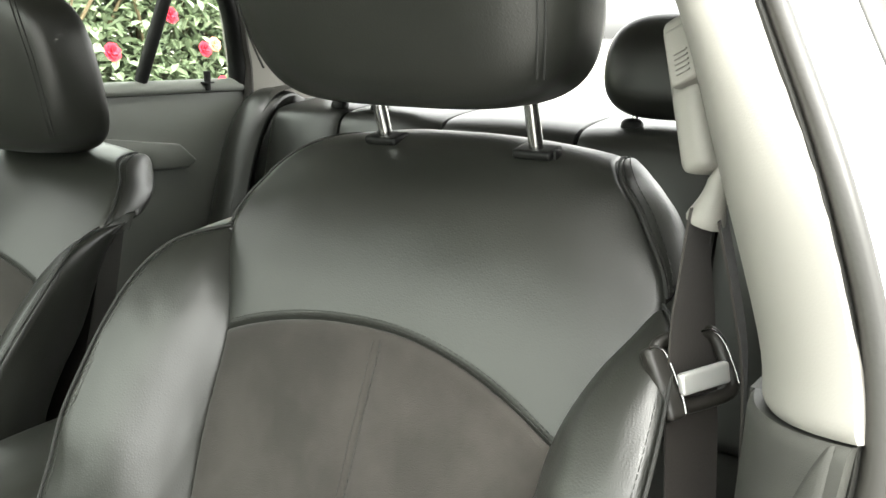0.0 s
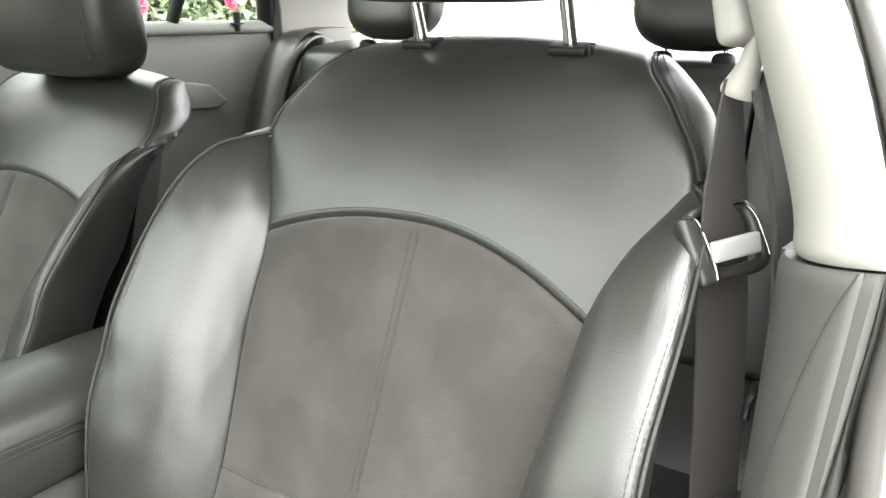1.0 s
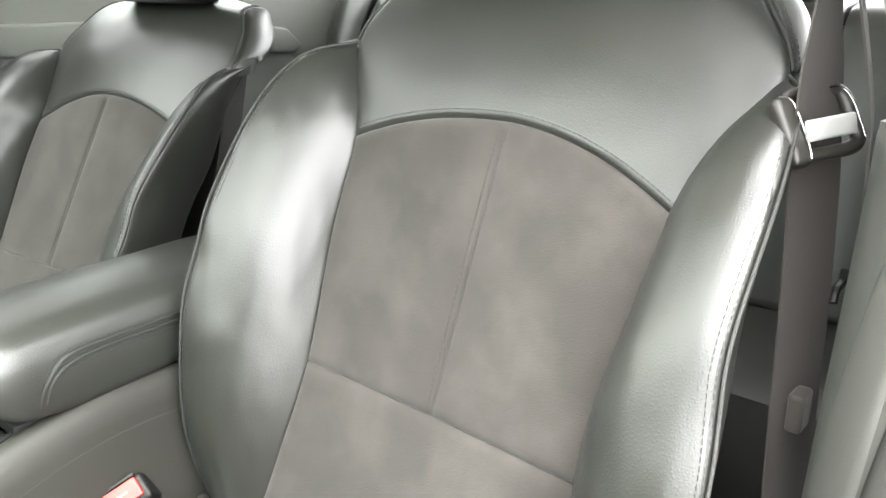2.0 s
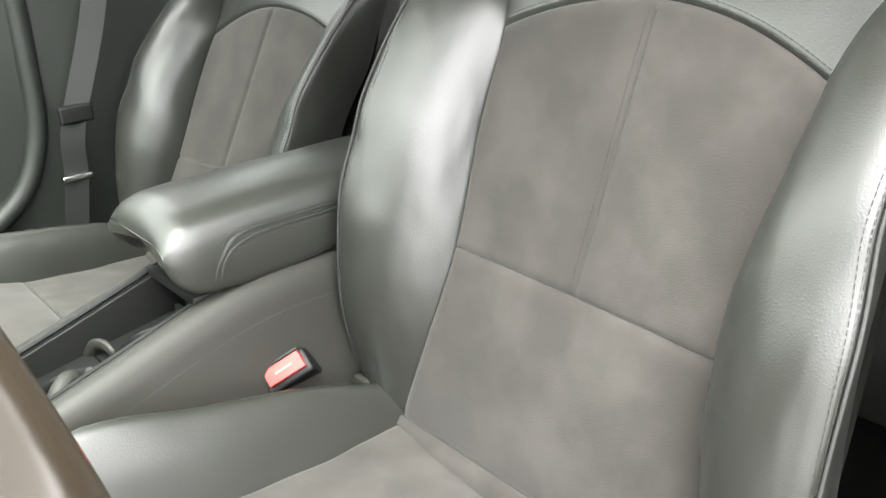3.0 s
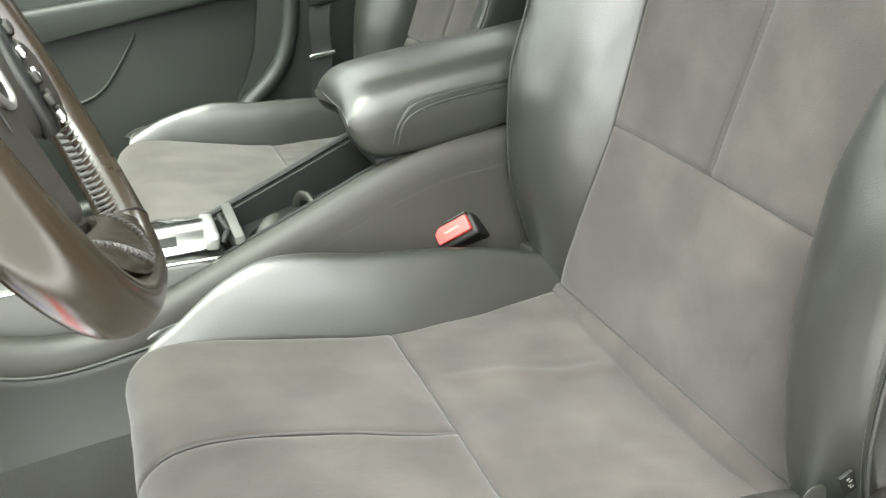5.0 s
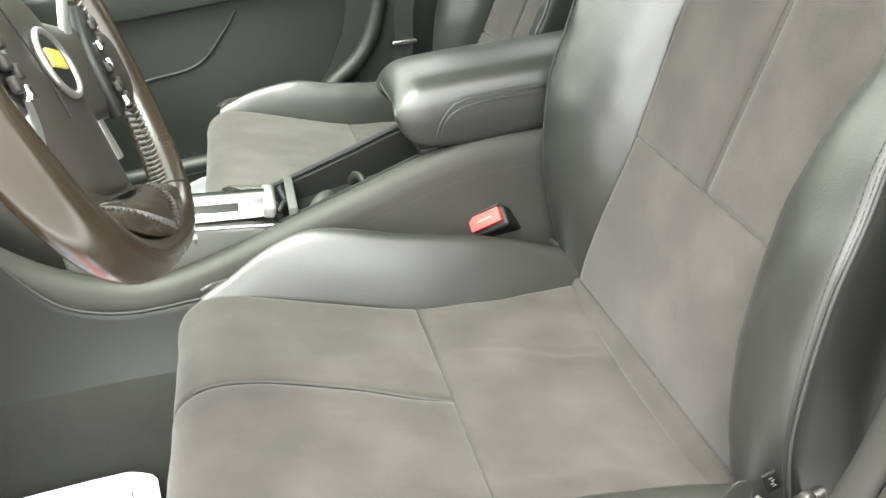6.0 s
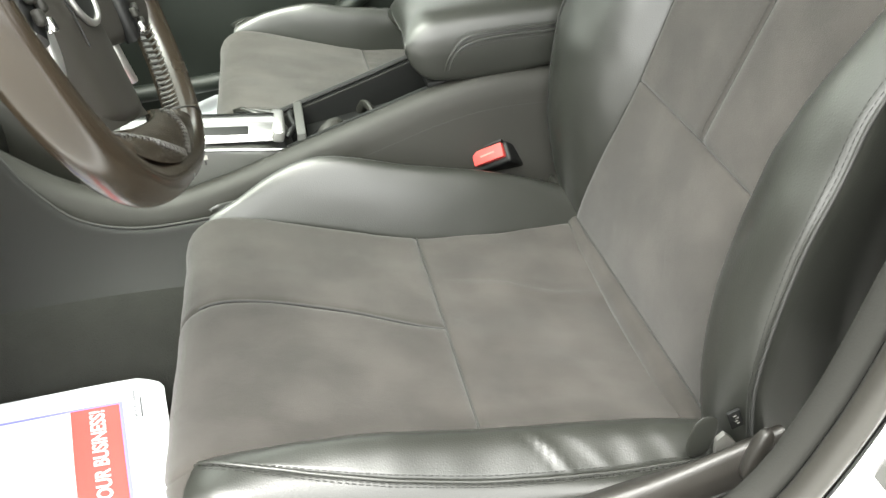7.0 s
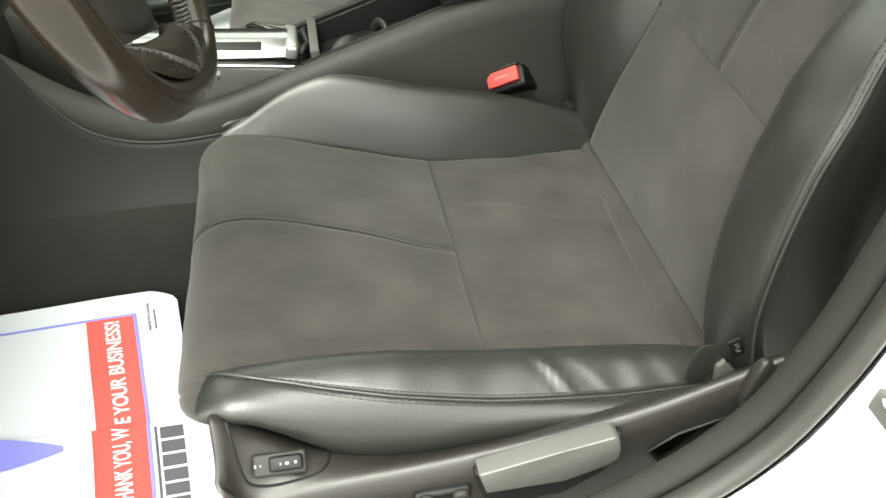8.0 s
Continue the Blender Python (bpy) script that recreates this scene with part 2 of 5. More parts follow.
def stitches(bm, pts, step=0.0055, length=0.0036, r=0.00045, lift=(0, 0, 0)):
    """Small thread stitches along a line."""
    pts = [Vector(p) + Vector(lift) for p in pts]
    total, acc = 0.0, [0.0]
    for a, b in zip(pts, pts[1:]):
        total += (b - a).length
        acc.append(total)
    def at(s):
        for i in range(len(pts) - 1):
            if s <= acc[i + 1] or i == len(pts) - 2:
                k = acc[i + 1] - acc[i]
                return pts[i].lerp(pts[i + 1], (s - acc[i]) / k if k > 1e-9 else 0)
    s = 0.0
    while s + length < total:
        tube(bm, [at(s), at(s + length)], r, 4)
        s += step
    return bm


def sew(lines, put, parent=None, name="stitching", **kw):
    """Each line of stitches is a part of its own."""
    for line in lines:
        ob = put(name, stitches(bmesh.new(), line, **kw), THREAD) if parent is None else put(name, stitches(bmesh.new(), line, **kw), THREAD, parent)
        ob["kind"] = "stuff"


def sellipsoid(size, e1=0.5, e2=0.5, nu=40, nv=24, warp=None):
    """A pillow-like body with rounded corners; size: its half widths."""
    bm = bmesh.new()
    def p(v, e):
        return math.copysign(abs(v) ** e, v)
    rows = []
    for i in range(1, nv):
        ph = -math.pi / 2 + math.pi * i / nv
        rows.append([])
        for j in range(nu):
            th = 2 * math.pi * j / nu
            q = Vector((size[0] * p(math.cos(ph), e1) * p(math.cos(th), e2), size[1] * p(math.cos(ph), e1) * p(math.sin(th), e2), size[2] * p(math.sin(ph), e1)))
            rows[-1].append(warp(q) if warp else q)
    vs = grid(bm, rows, close_v=True)
    for k, z in ((0, -size[2]), (-1, size[2])):
        q = Vector((0, 0, z))
        c = bm.verts.new(warp(q) if warp else q)
        for j in range(nu):
            bm.faces.new((vs[k][j], vs[k][(j + 1) % nu], c))
    return bm


def ribbon(pts, sides, width, thick=0.0016):
    """Webbing through pts; sides: which way its width runs at each."""
    n = len(pts)
    bm = bmesh.new()
    rows = []
    for i in range(n):
        d = (Vector(pts[min(i + 1, n - 1)]) - Vector(pts[max(i - 1, 0)])).normalized()
        s = Vector(sides[i])
        s = (s - d * s.dot(d)).normalized()
        q = d.cross(s)
        c = Vector(pts[i])
        w = width[i] if isinstance(width, (list, tuple)) else width
        rows.append([c - s * w / 2 + q * thick / 2, c + s * w / 2 + q * thick / 2, c + s * w / 2 - q * thick / 2, c - s * w / 2 - q * thick / 2])
    vs = grid(bm, rows, close_v=True)
    bm.faces.new(vs[0])
    bm.faces.new(vs[-1])
    return bm


# ---------------------------------------------------------------- front seats
# centre x, centre z, half width to the seam, edge x, edge z, from the bottom of the back to its top
BACK = [(-0.05, 0.53, 0.200, -0.055, 0.53), (-0.055, 0.60, 0.190, -0.055, 0.595), (-0.038, 0.68, 0.168, -0.038, 0.68), (0.0, 0.78, 0.158, 0.0, 0.778),
        (0.05, 0.90, 0.170, 0.05, 0.895), (0.10, 1.015, 0.178, 0.095, 0.986), (0.135, 1.08, 0.220, 0.145, 1.064), (0.168, 1.125, 0.203, 0.182, 1.112),
        (0.205, 1.152, 0.172, 0.207, 1.141), (0.245, 1.162, 0.145, 0.25, 1.150), (0.29, 1.150, 0.13, 0.29, 1.138)]
HS, ARCH, TIP, TOP = 3.0, 5.0, 6.0, 10.0
# ridge of the side bolster: x, distance from the middle, z
RIDGE = [(-0.03, 0.250, 0.53), (-0.050, 0.262, 0.60), (-0.070, 0.266, 0.70), (-0.060, 0.267, 0.816), (-0.037, 0.266, 0.88), (-0.015, 0.264, 0.932),
         (0.045, 0.262, 1.012), (0.095, 0.246, 1.055), (0.146, 0.216, 1.066)]
# cushion: x, centre z, half width to the seam, edge z
CUSH = [(0.0, 0.560, 0.192, 0.572), (-0.04, 0.566, 0.190, 0.580), (-0.10, 0.574, 0.185, 0.588), (-0.17, 0.587, 0.180, 0.592), (-0.262, 0.602, 0.178, 0.602),
        (-0.36, 0.626, 0.184, 0.630), (-0.44, 0.648, 0.190, 0.652), (-0.490, 0.656, 0.192, 0.660), (-0.520, 0.642, 0.190, 0.645), (-0.530, 0.612, 0.172, 0.616),
        (-0.520, 0.565, 0.140, 0.572), (-0.500, 0.515, 0.12, 0.520), (-0.48, 0.47, 0.11, 0.47)]
CROSS = 4.0
# height at which the leather side ends, every 12.5 cm forward
LEATHER_END = [(0.600,), (0.602,), (0.578,), (0.582,), (0.668,)]


def back_at(u, v):
    """A point of the back's front panel: u -1 to 1 across, v a row number."""
    xc, zc, w, xe, ze = cr(BACK, v)
    k = abs(u) ** 2.2
    return np.array((xc + (xe - xc) * k, u * w, zc + (ze - zc) * k))


def arch_at(u, outer):
    """The row at which the suede ends: it dips towards the door."""
    return ARCH - 0.30 * max(0.0, u * outer) ** 1.6 - 0.05 * max(0.0, -u * outer) ** 2


def seam_at(u, outer):
    """The row of the seam across the back: it sinks a little towards the door."""
    return HS - 0.10 * (u * outer + 1) / 2


def cush_at(u, v):
    x, zc, w, ze = cr(CUSH, v)
    k = abs(u) ** 2.0
    return np.array((x, u * w, zc + (ze - zc) * k))


def build_seat(name, label, place, outer, lean=0.0, drop=0.0, lift=0.0):
    """A front seat; outer: -1 or 1, the side of its door."""
    seat = thing(name, label, "car seat", place, "front seats")
    O = np.array(place)

    tip = Matrix.Translation((-0.03, 0, 0.60)) @ Euler((0, radians(lean), 0)).to_matrix().to_4x4() @ Matrix.Translation((0.03, 0, -0.60))

    def put(nm, bm, mat, parent=seat, lab="", angle=50):
        if nm.split("_")[0] not in ("cushion", "seat", "rail") and lean:
            bmesh.ops.transform(bm, matrix=tip, verts=bm.verts)
        bmesh.ops.translate(bm, verts=bm.verts, vec=Vector(place) + Vector((0, 0, lift if nm.startswith("cushion") else 0.0)))
        return part(nm, bm, mat, parent, lab, angle=angle)

    # back: suede lower and middle panels, leather shoulder panel
    low = put("back_panel", patch(lambda a, b: back_at(2 * a - 1, b * seam_at(2 * a - 1, outer)), 28, 20, out=(-1, 0, 0.3)), SUEDE, lab="charcoal suede lower back panel")

    def twin(a, b, p):
        d = abs(p[1])
        return -0.0025 * math.exp(-((d / 0.0035) ** 2)) if b < 0.97 else 0.0
    def uneven(a):
        # denser columns at the middle seam
        s = 2 * a - 1
        return math.copysign(abs(s) ** 1.5, s)
    mid = put("back_panel", patch(lambda a, b: back_at(uneven(a), seam_at(uneven(a), outer) + b * (arch_at(uneven(a), outer) - seam_at(uneven(a), outer))), 44, 24, out=(-1, 0, 0.4), relief=twin), SUEDE, lab="charcoal suede upper back panel with a stitched middle seam")
    sew([[back_at(off, HS + 0.04 + k * (ARCH - HS - 0.1) / 24) + np.array((-0.0004, 0, 0)) for k in range(25)] for off in (-0.022, 0.022)], put)
    sew([[back_at(-0.98 + 1.96 * k / 40, arch_at(-0.98 + 1.96 * k / 40, outer) + k2) + np.array((-0.0006, 0, 0.0002)) for k in range(41)] for k2 in (0.035, 0.075)], put)
    def swing(v):
        # how far the shoulder seam of the door side draws in between tip and top
        return math.sin(math.pi * min(1.0, max(0.0, (v - TIP) / (TOP - 0.6 - TIP)))) ** 0.8 if lean == 0 else 0.0
    def top_at(u, v):
        q = back_at(u, v)
        return q * np.array((1, 1 - 0.105 * swing(v) * max(0.0, u * outer) ** 1.5, 1))
    put("shoulder_panel", patch(lambda a, b: top_at(2 * a - 1, arch_at(2 * a - 1, outer) + b * (TOP - arch_at(2 * a - 1, outer))), 48, 60, edges="lrb", out=(-0.6, 0, 1.0), relief=lambda a, b, p: 0.0016 * noise.noise(Vector(p) * 9.0 + Vector((0, 0, outer))) + 0.0005 * noise.noise(Vector(p) * 30.0)), LEATHER, lab="black leather shoulder panel")

    def wear(p):
        # slack and fine wrinkles of used leather
        q = Vector(p)
        return 0.0011 * noise.noise(q * 13.0) + 0.0007 * noise.noise(q * 38.0) + 0.0005 * noise.noise(Vector((q.x * 40, q.y * 110, q.z * 35)))

    for s in (-1, 1):
        def seam(t):
            q = back_at(1.0, t * TIP)
            return np.array((q[0], s * q[1], q[2]))
        def ridge(t):
            q = cr(RIDGE, t * (len(RIDGE) - 1))
            slim = 0.009 * math.exp(-((t - 0.66) / 0.2) ** 4) + 0.016 * math.exp(-(t / 0.30) ** 2) if s == outer else 0.0
            return np.array((q[0], s * (q[1] - slim), q[2]))
        def bolster(a, b):
            p, r = seam(b), ridge(b)
            p = p * np.array((1, 0.975, 1)) + np.array((0.006, 0, 0))
            swell = math.sin(math.pi * min(1, b * 1.02)) ** 0.6
            if s == outer:
                inward = 0.45 + 0.55 * min(1.0, max(0.0, (b - 0.25) / 0.3))
                c1 = p * 0.72 + r * 0.28 + np.array((-0.068, -s * 0.032 * inward, 0.008)) * swell
                c2 = r + np.array((-0.018, -s * 0.040 * inward, 0.008)) * swell
                return p * (1 - a) ** 3 + c1 * 3 * a * (1 - a) ** 2 + c2 * 3 * a * a * (1 - a) + r * a ** 3
            c = p * 0.40 + r * 0.60 + np.array((-0.035, -s * 0.022, 0.010)) * swell
            return p * (1 - a) ** 2 + c * 2 * a * (1 - a) + r * a * a
        put("side_bolster", patch(lambda a, b: bolster(a, 0.985 * b), 44, 90, out=(-0.7, -s * 0.7, 0.2), dip=0.003, thick=0.008, relief=lambda a, b, p: wear(p)), LEATHER, lab="black leather side bolster")

        def side(a, b):
            r = ridge(b)
            q = back_at(1.0, b * TIP)
            wide = 0.226 if s == outer else 0.236 if lift else 0.246
            e = np.array((q[0] + (0.115 - 0.03 * b if s == outer else 0.105 - 0.04 * b if lift else 0.105), s * (wide - 0.020 * b), r[2] + 0.01))
            m = (r + e) / 2 + np.array((0, s * (0.008 if s == outer else 0.020), 0))
            return r * (1 - a) ** 2 + m * 2 * a * (1 - a) + e * a * a
        put("side_panel", patch(side, 14, 36, out=(0, s, 0), dip=0.004, thick=0.006), LEATHER)

        def shoulder(a, b):
            v = TIP + b * (TOP - 0.6 - TIP)
            p = top_at(s, v)
            near = s == outer
            puff = 0.012 * swing(v) if near else 0.0
            e = np.array((0.230 if near else 0.210 if lift else 0.248, s * ((0.226 if near else 0.234 if lift else 0.246) - 0.020), 1.076)) * (1 - b) + np.array((0.295, s * 0.125, 1.128)) * b + np.array((0, s * 0.018 * math.sin(math.pi * b), 0))
            m = (p + e) / 2 + np.array((0, s * ((0.008 if near else 0.014 if lift else 0.020) * (1 - b) + 0.012 * b + puff), 0.014 * b + 0.4 * puff))
            return p * (1 - a) ** 2 + m * 2 * a * (1 - a) + e * a * a
        put("shoulder_side", patch(shoulder, 12, 24, out=(0, s, 0.6), dip=0.004, thick=0.006), LEATHER)
        # french seam: two rows of thread beside the ridge and the shoulder edge
        sew([[bolster(0.93 + k1 * 0.6, 0.04 + 0.93 * k / 60) + np.array((-0.0007, s * 0.0007, 0)) for k in range(61)] for k1 in (0.0, 0.06)], put, r=0.00032)
        sew([[shoulder(k1, 0.02 + 0.9 * k / 24) + np.array((-0.0004, s * 0.0006, 0.0006)) for k in range(25)] for k1 in (0.05, 0.14)], put)
        put("piping", tubed([shoulder(0.012, 0.02 + 0.93 * k / 40) for k in range(41)], 0.0014, 8), THREAD)
        bm = bmesh.new()
        tube(bm, [ridge(0.02 + 0.97 * k / 60) for k in range(61)], 0.0014, 8)
        put("piping", bm, THREAD)

    def rear(a, b):
        v = b * (TOP - 0.5)
        q = back_at(1.0, v)
        w = 0.208 - 0.06 * b ** 3
        u = 2 * a - 1
        return np.array((0.06 + 0.18 * b + 0.02 * (1 - u * u), u * w, 0.53 + 0.605 * b))
    put("back_shell", patch(rear, 14, 16, out=(1, 0, 0), edges=""), PLASTIC)

    # head restraint
    def fat(q):
        k = (q.z + 0.10) / 0.2
        w = 0.93 + 0.10 * math.sin(math.pi * min(max(k, 0), 1) * 0.9)
        return Vector((q.x - 0.062 * k + 0.02 * (abs(q.y) / 0.157) ** 2, q.y * w, q.z)) + Vector((0.160, 0.012 if not lift else -0.014, 1.298 - drop))
    rest = put("headrest", sellipsoid((0.058, 0.157, 0.107), 0.42, 0.5, 64, 36, fat), LEATHER, lab="black leather head restraint pad", angle=80)
    for s in (-1, 1):
        for o in (0.0, 0.007):
            line = []
            for k in range(20):
                z = -0.080 + 0.16 * k / 19
                y = s * (0.139 + o * 0.6)
                x = -0.058 * (max(0.0, 1 - (abs(y) / 0.157) ** 4.0)) ** 0.25 * (1 - abs(z / 0.107) ** 4.8) ** 0.21
                line.append(fat(Vector((x - 0.0004, y, z))))
            put("seam", tubed(line, 0.0009, 6), THREAD, rest)
    for s in (-1, 1):
        y = s * 0.078 - 0.001
        put("post", tubed([(0.212, y, 1.152), (0.180, y, 1.25 - drop)], 0.0063, 16), CHROME, rest, "chrome post")
        put("guide", boxed((0.212, y, 1.154), (0.025, 0.036, 0.008), 0.0035, Euler((0, radians(-10), 0)).to_matrix(), 3), TRAY, lab="black plastic post guide")
        if s * outer > 0:
            put("release_button", boxed((0.212, y + outer * 0.017, 1.1525), (0.012, 0.007, 0.010), 0.003), TRAY)

    # cushion: four suede panels, leather bolsters
    def fold(p):
        return 0.0019 * noise.noise(Vector(p) * 24.0) + 0.0030 * noise.noise(Vector(p) * 9.0) + 0.0006 * noise.noise(Vector(p) * 60.0)
    def sat_in(p):
        # a long crease in the rear panel
        yc = -outer * (0.033 - 0.245 * p[0] + 0.004 * math.sin(p[0] * 60))
        k = max(0.0, 1 - ((p[0] + 0.155) / 0.10) ** 2)
        d = -outer * (p[1] - yc)
        return k * (0.0026 * math.exp(-((d + 0.010) / 0.008) ** 2) - 0.0022 * math.exp(-(d / 0.0035) ** 2)) if lean == 0 else 0.0
    def split(v):
        return -outer * cr([(-0.03,), (0.11,), (0.15,), (0.14,), (0.13,), (0.13,)], v - CROSS)[0]
    put("cushion_panel", patch(lambda a, b: cush_at(2 * a - 1, 0.2 + b * (CROSS - 0.2)), 84, 40, edges="lrt", dip=0.0035, out=(0, 0, 1), relief=lambda a, b, p: fold(p) + sat_in(p)), SUEDE, lab="charcoal suede rear cushion panel")
    for a0, a1 in ((-1, 0), (0, 1)):
        def front(a, b):
            v = CROSS + b * (12.0 - CROSS)
            c = split(v)
            return cush_at(-1 + (c + 1) * a if a0 < 0 else c + (1 - c) * a, v)
        put("cushion_panel", patch(front, 24, 40, edges="lrb" if lean == 0 else ("lb" if a0 < 0 else "rb"), dip=0.0035, out=(-0.5, 0, 1), relief=lambda a, b, p: fold(p) * 0.6), SUEDE, lab="charcoal suede front cushion panel")
    for s in (-1, 1):
        tall = (0.25 if lift else 1.0) if s != outer else (1.45 if lift else 0.72)
        def top(a, b):
            x, zc, w, ze = cr(CUSH, 0.1 + b * 7.2)
            k = min(1.0, max(0.0, (b - 0.66) / 0.34))
            keep = 1 - (k ** 1.3 if s == outer else k * k * (3 - 2 * k))
            rise = (0.012 + (0.056 if s == outer else 0.074) * max(0.0, math.sin(math.pi * min(1.0, (b + 0.03) / 1.05) ** (1.0 if s == outer else 1.35))) ** 1.15) * tall * (0.12 + 0.88 * keep)
            up = 0.010 + (0.016 * min(1.0, max(0.0, (b - 0.40) / 0.40)) + 0.011 * (1 - min(1.0, max(0.0, (b - 0.52) / 0.25))) if s == outer else 0.0)
            p = np.array((x, s * w * 0.975, ze - 0.005))
            e = np.array((x + 0.006 * k, s * (w + 0.006 + (0.238 - w - 0.006) * keep), ze + up * (0.35 + 0.65 * keep)))
            if s != outer:
                # an even ramp up from the seam, rounded at the crest
                ramp, fall = 1.5 * a, 1.12 - 1.3 * max(0.0, a - 0.6)
                crest = -math.log(math.exp(-6 * ramp) + math.exp(-6 * fall)) / 6 / 1.02
                c = (p * 0.45 + e * 0.55) + np.array((0, 0, 2.0 * rise))
                arc = p * (1 - a) ** 2 + c * 2 * a * (1 - a) + e * a * a
                return 0.6 * arc + 0.4 * (p + (e - p) * a + np.array((0, 0, 0.95 * rise * crest)))
            c = (p * 0.82 + e * 0.18) + np.array((0, 0, 1.42 * rise))
            return p * (1 - a) ** 2 + c * 2 * a * (1 - a) + e * a * a
        def crumple(a, b, p):
            if s != outer:
                return 0.0009 * noise.noise(Vector(p) * 30)
            out = 0.0009 * noise.noise(Vector(p) * 30)
            for at, slope, high, wide in ((0.475, 0.10, 0.0021, 0.0055), (0.425, 0.14, 0.0007, 0.009), (0.36, 0.06, 0.0005, 0.016), (0.30, 0.08, 0.0005, 0.014)):
                w = (b - at + slope * (a - 0.85)) / wide
                out += high * min(1.0, max(0.0, (a - 0.45) / 0.2)) * (math.exp(-w * w) - 0.45 * math.exp(-(w - 1.9) ** 2))
            return out
        put("cushion_bolster", patch(top, 30, 200 if s == outer else 48, out=(0, s * 0.3, 1), edges="lr", dip=0.002, width=0.005, thick=0.003, relief=crumple), LEATHER, lab="black leather cushion bolster")
        def low_side(a, b):
            p = top(1.0, b)
            zb = cr(LEATHER_END, min(4.0, max(0.0, -p[0] / 0.125)))[0]
            tip = max(0.0, (b - 0.86) / 0.14) ** 2 if s == outer else 0.0
            zb = min(zb - 0.016 * tip, p[2] - 0.004)
            full = min(1.0, (1 - b) / 0.06) ** 0.5 if s == outer else 0.0
            wide = s * p[1] + 0.004
            e = np.array((p[0] * 0.99, s * (wide + (0.242 - wide) * max(0.85, full) if s == outer else wide), zb))
            m = (p + e) / 2 + np.array((-0.008 * b - 0.016 * tip, s * 0.028 * (1.0 if s == outer else min(1.0, (1 - b) / 0.25)), 0.006 + 0.008 * b - 0.010 * tip))
            return p * (1 - a) ** 2 + m * 2 * a * (1 - a) + e * a * a
        put("cushion_side", patch(low_side, 14, 40, out=(0, s, 0), edges="l", dip=0.002, width=0.005, thick=0.003), LEATHER, lab="black leather cushion side")
        sew([[low_side(k1, 0.03 + 0.94 * k / 70) + np.array((0, s * 0.0007, 0.0003)) for k in range(71)] for k1 in (0.028, 0.060)], put, name="cushion_stitching")
        sew([[top(0.972, 0.03 + 0.94 * k / 70) + np.array((0, 0, 0.0007)) for k in range(71)]], put, name="cushion_stitching")
        put("cushion_piping", tubed([low_side(0.004, 0.02 + 0.97 * k / 70) for k in range(71)], 0.0016, 8), LEATHER)
        def corner(a, b):
            x, zc, w, ze = cr(CUSH, 6.9 + b * 5.1)
            return np.array((x + 0.055 * a * a, s * (w + 0.030 * math.sin(a * math.pi / 2)), ze - 0.004 - 0.012 * a * (1 - b)))
        put("cushion_corner", patch(corner, 10, 24, edges="", out=(-0.6, s, 0.2), thick=0.012), SUEDE)
        put("cushion_skirt", boxed((-0.26, s * 0.222, 0.535), (0.42, 0.03, 0.11), 0.012), PLASTIC)
    seams = [[cush_at(-1 + k / 15, CROSS) for k in range(31)]]
    if lean == 0:
        seams.append([cush_at(split(CROSS + 3.4 * k / 24), CROSS + 3.4 * k / 24) for k in range(25)])
    for line in seams:
        put("cushion_seam", tubed([q + np.array((0, 0, -0.0012)) for q in line], 0.0013, 6), THREAD)
    # roll of suede where the cushion meets the back
    put("cushion_roll", tubed([(-0.058 - 0.004 * math.cos(k / 20 * math.pi), -0.19 + 0.38 * k / 20, 0.574) for k in range(21)], 0.016, 12), SUEDE)
    # dark tubes put the shade of both creases in as colour
    for x0, up in ((-0.0660, 0.0016), (-0.0560, 0.0)):
        crease = []
        for k in range(25):
            y = -0.186 + 0.372 * k / 24
            crease.append((x0, y, cush_at(y / 0.19, 1.6)[2] + up if up else 0.5905))
        put("cushion_crease", tubed(crease, 0.0010, 6), THREAD)
    # base under the cushion
    put("seat_base", boxed((-0.24, 0, 0.455), (0.46, 0.40, 0.15), 0.02), PLASTIC)
    for s in (-1, 1):
        put("rail", boxed((-0.22, s * 0.19, 0.355), (0.56, 0.04, 0.07), 0.006), TRAY)
    return settle(seat)


build_seat("front_seat", "black leather and charcoal suede front seat with worn cushion", (0, -0.37, 0), -1)
build_seat("front_seat", "black leather and charcoal suede front seat beside the console", (0.02, 0.37, -0.038), 1, 5.0, 0.045, 0.016)


# ---------------------------------------------------------------- centre console
console = thing("center_console", "dark grey plastic centre console with open cup holder tray", "console", (-0.3, 0, 0.32))
RAIL = [(0.20, 0.765), (0.05, 0.760), (-0.048, 0.752), (-0.13, 0.752), (-0.20, 0.741), (-0.292, 0.713), (-0.378, 0.687), (-0.497, 0.651), (-0.58, 0.640), (-0.67, 0.675), (-0.75, 0.74), (-0.85, 0.82)]


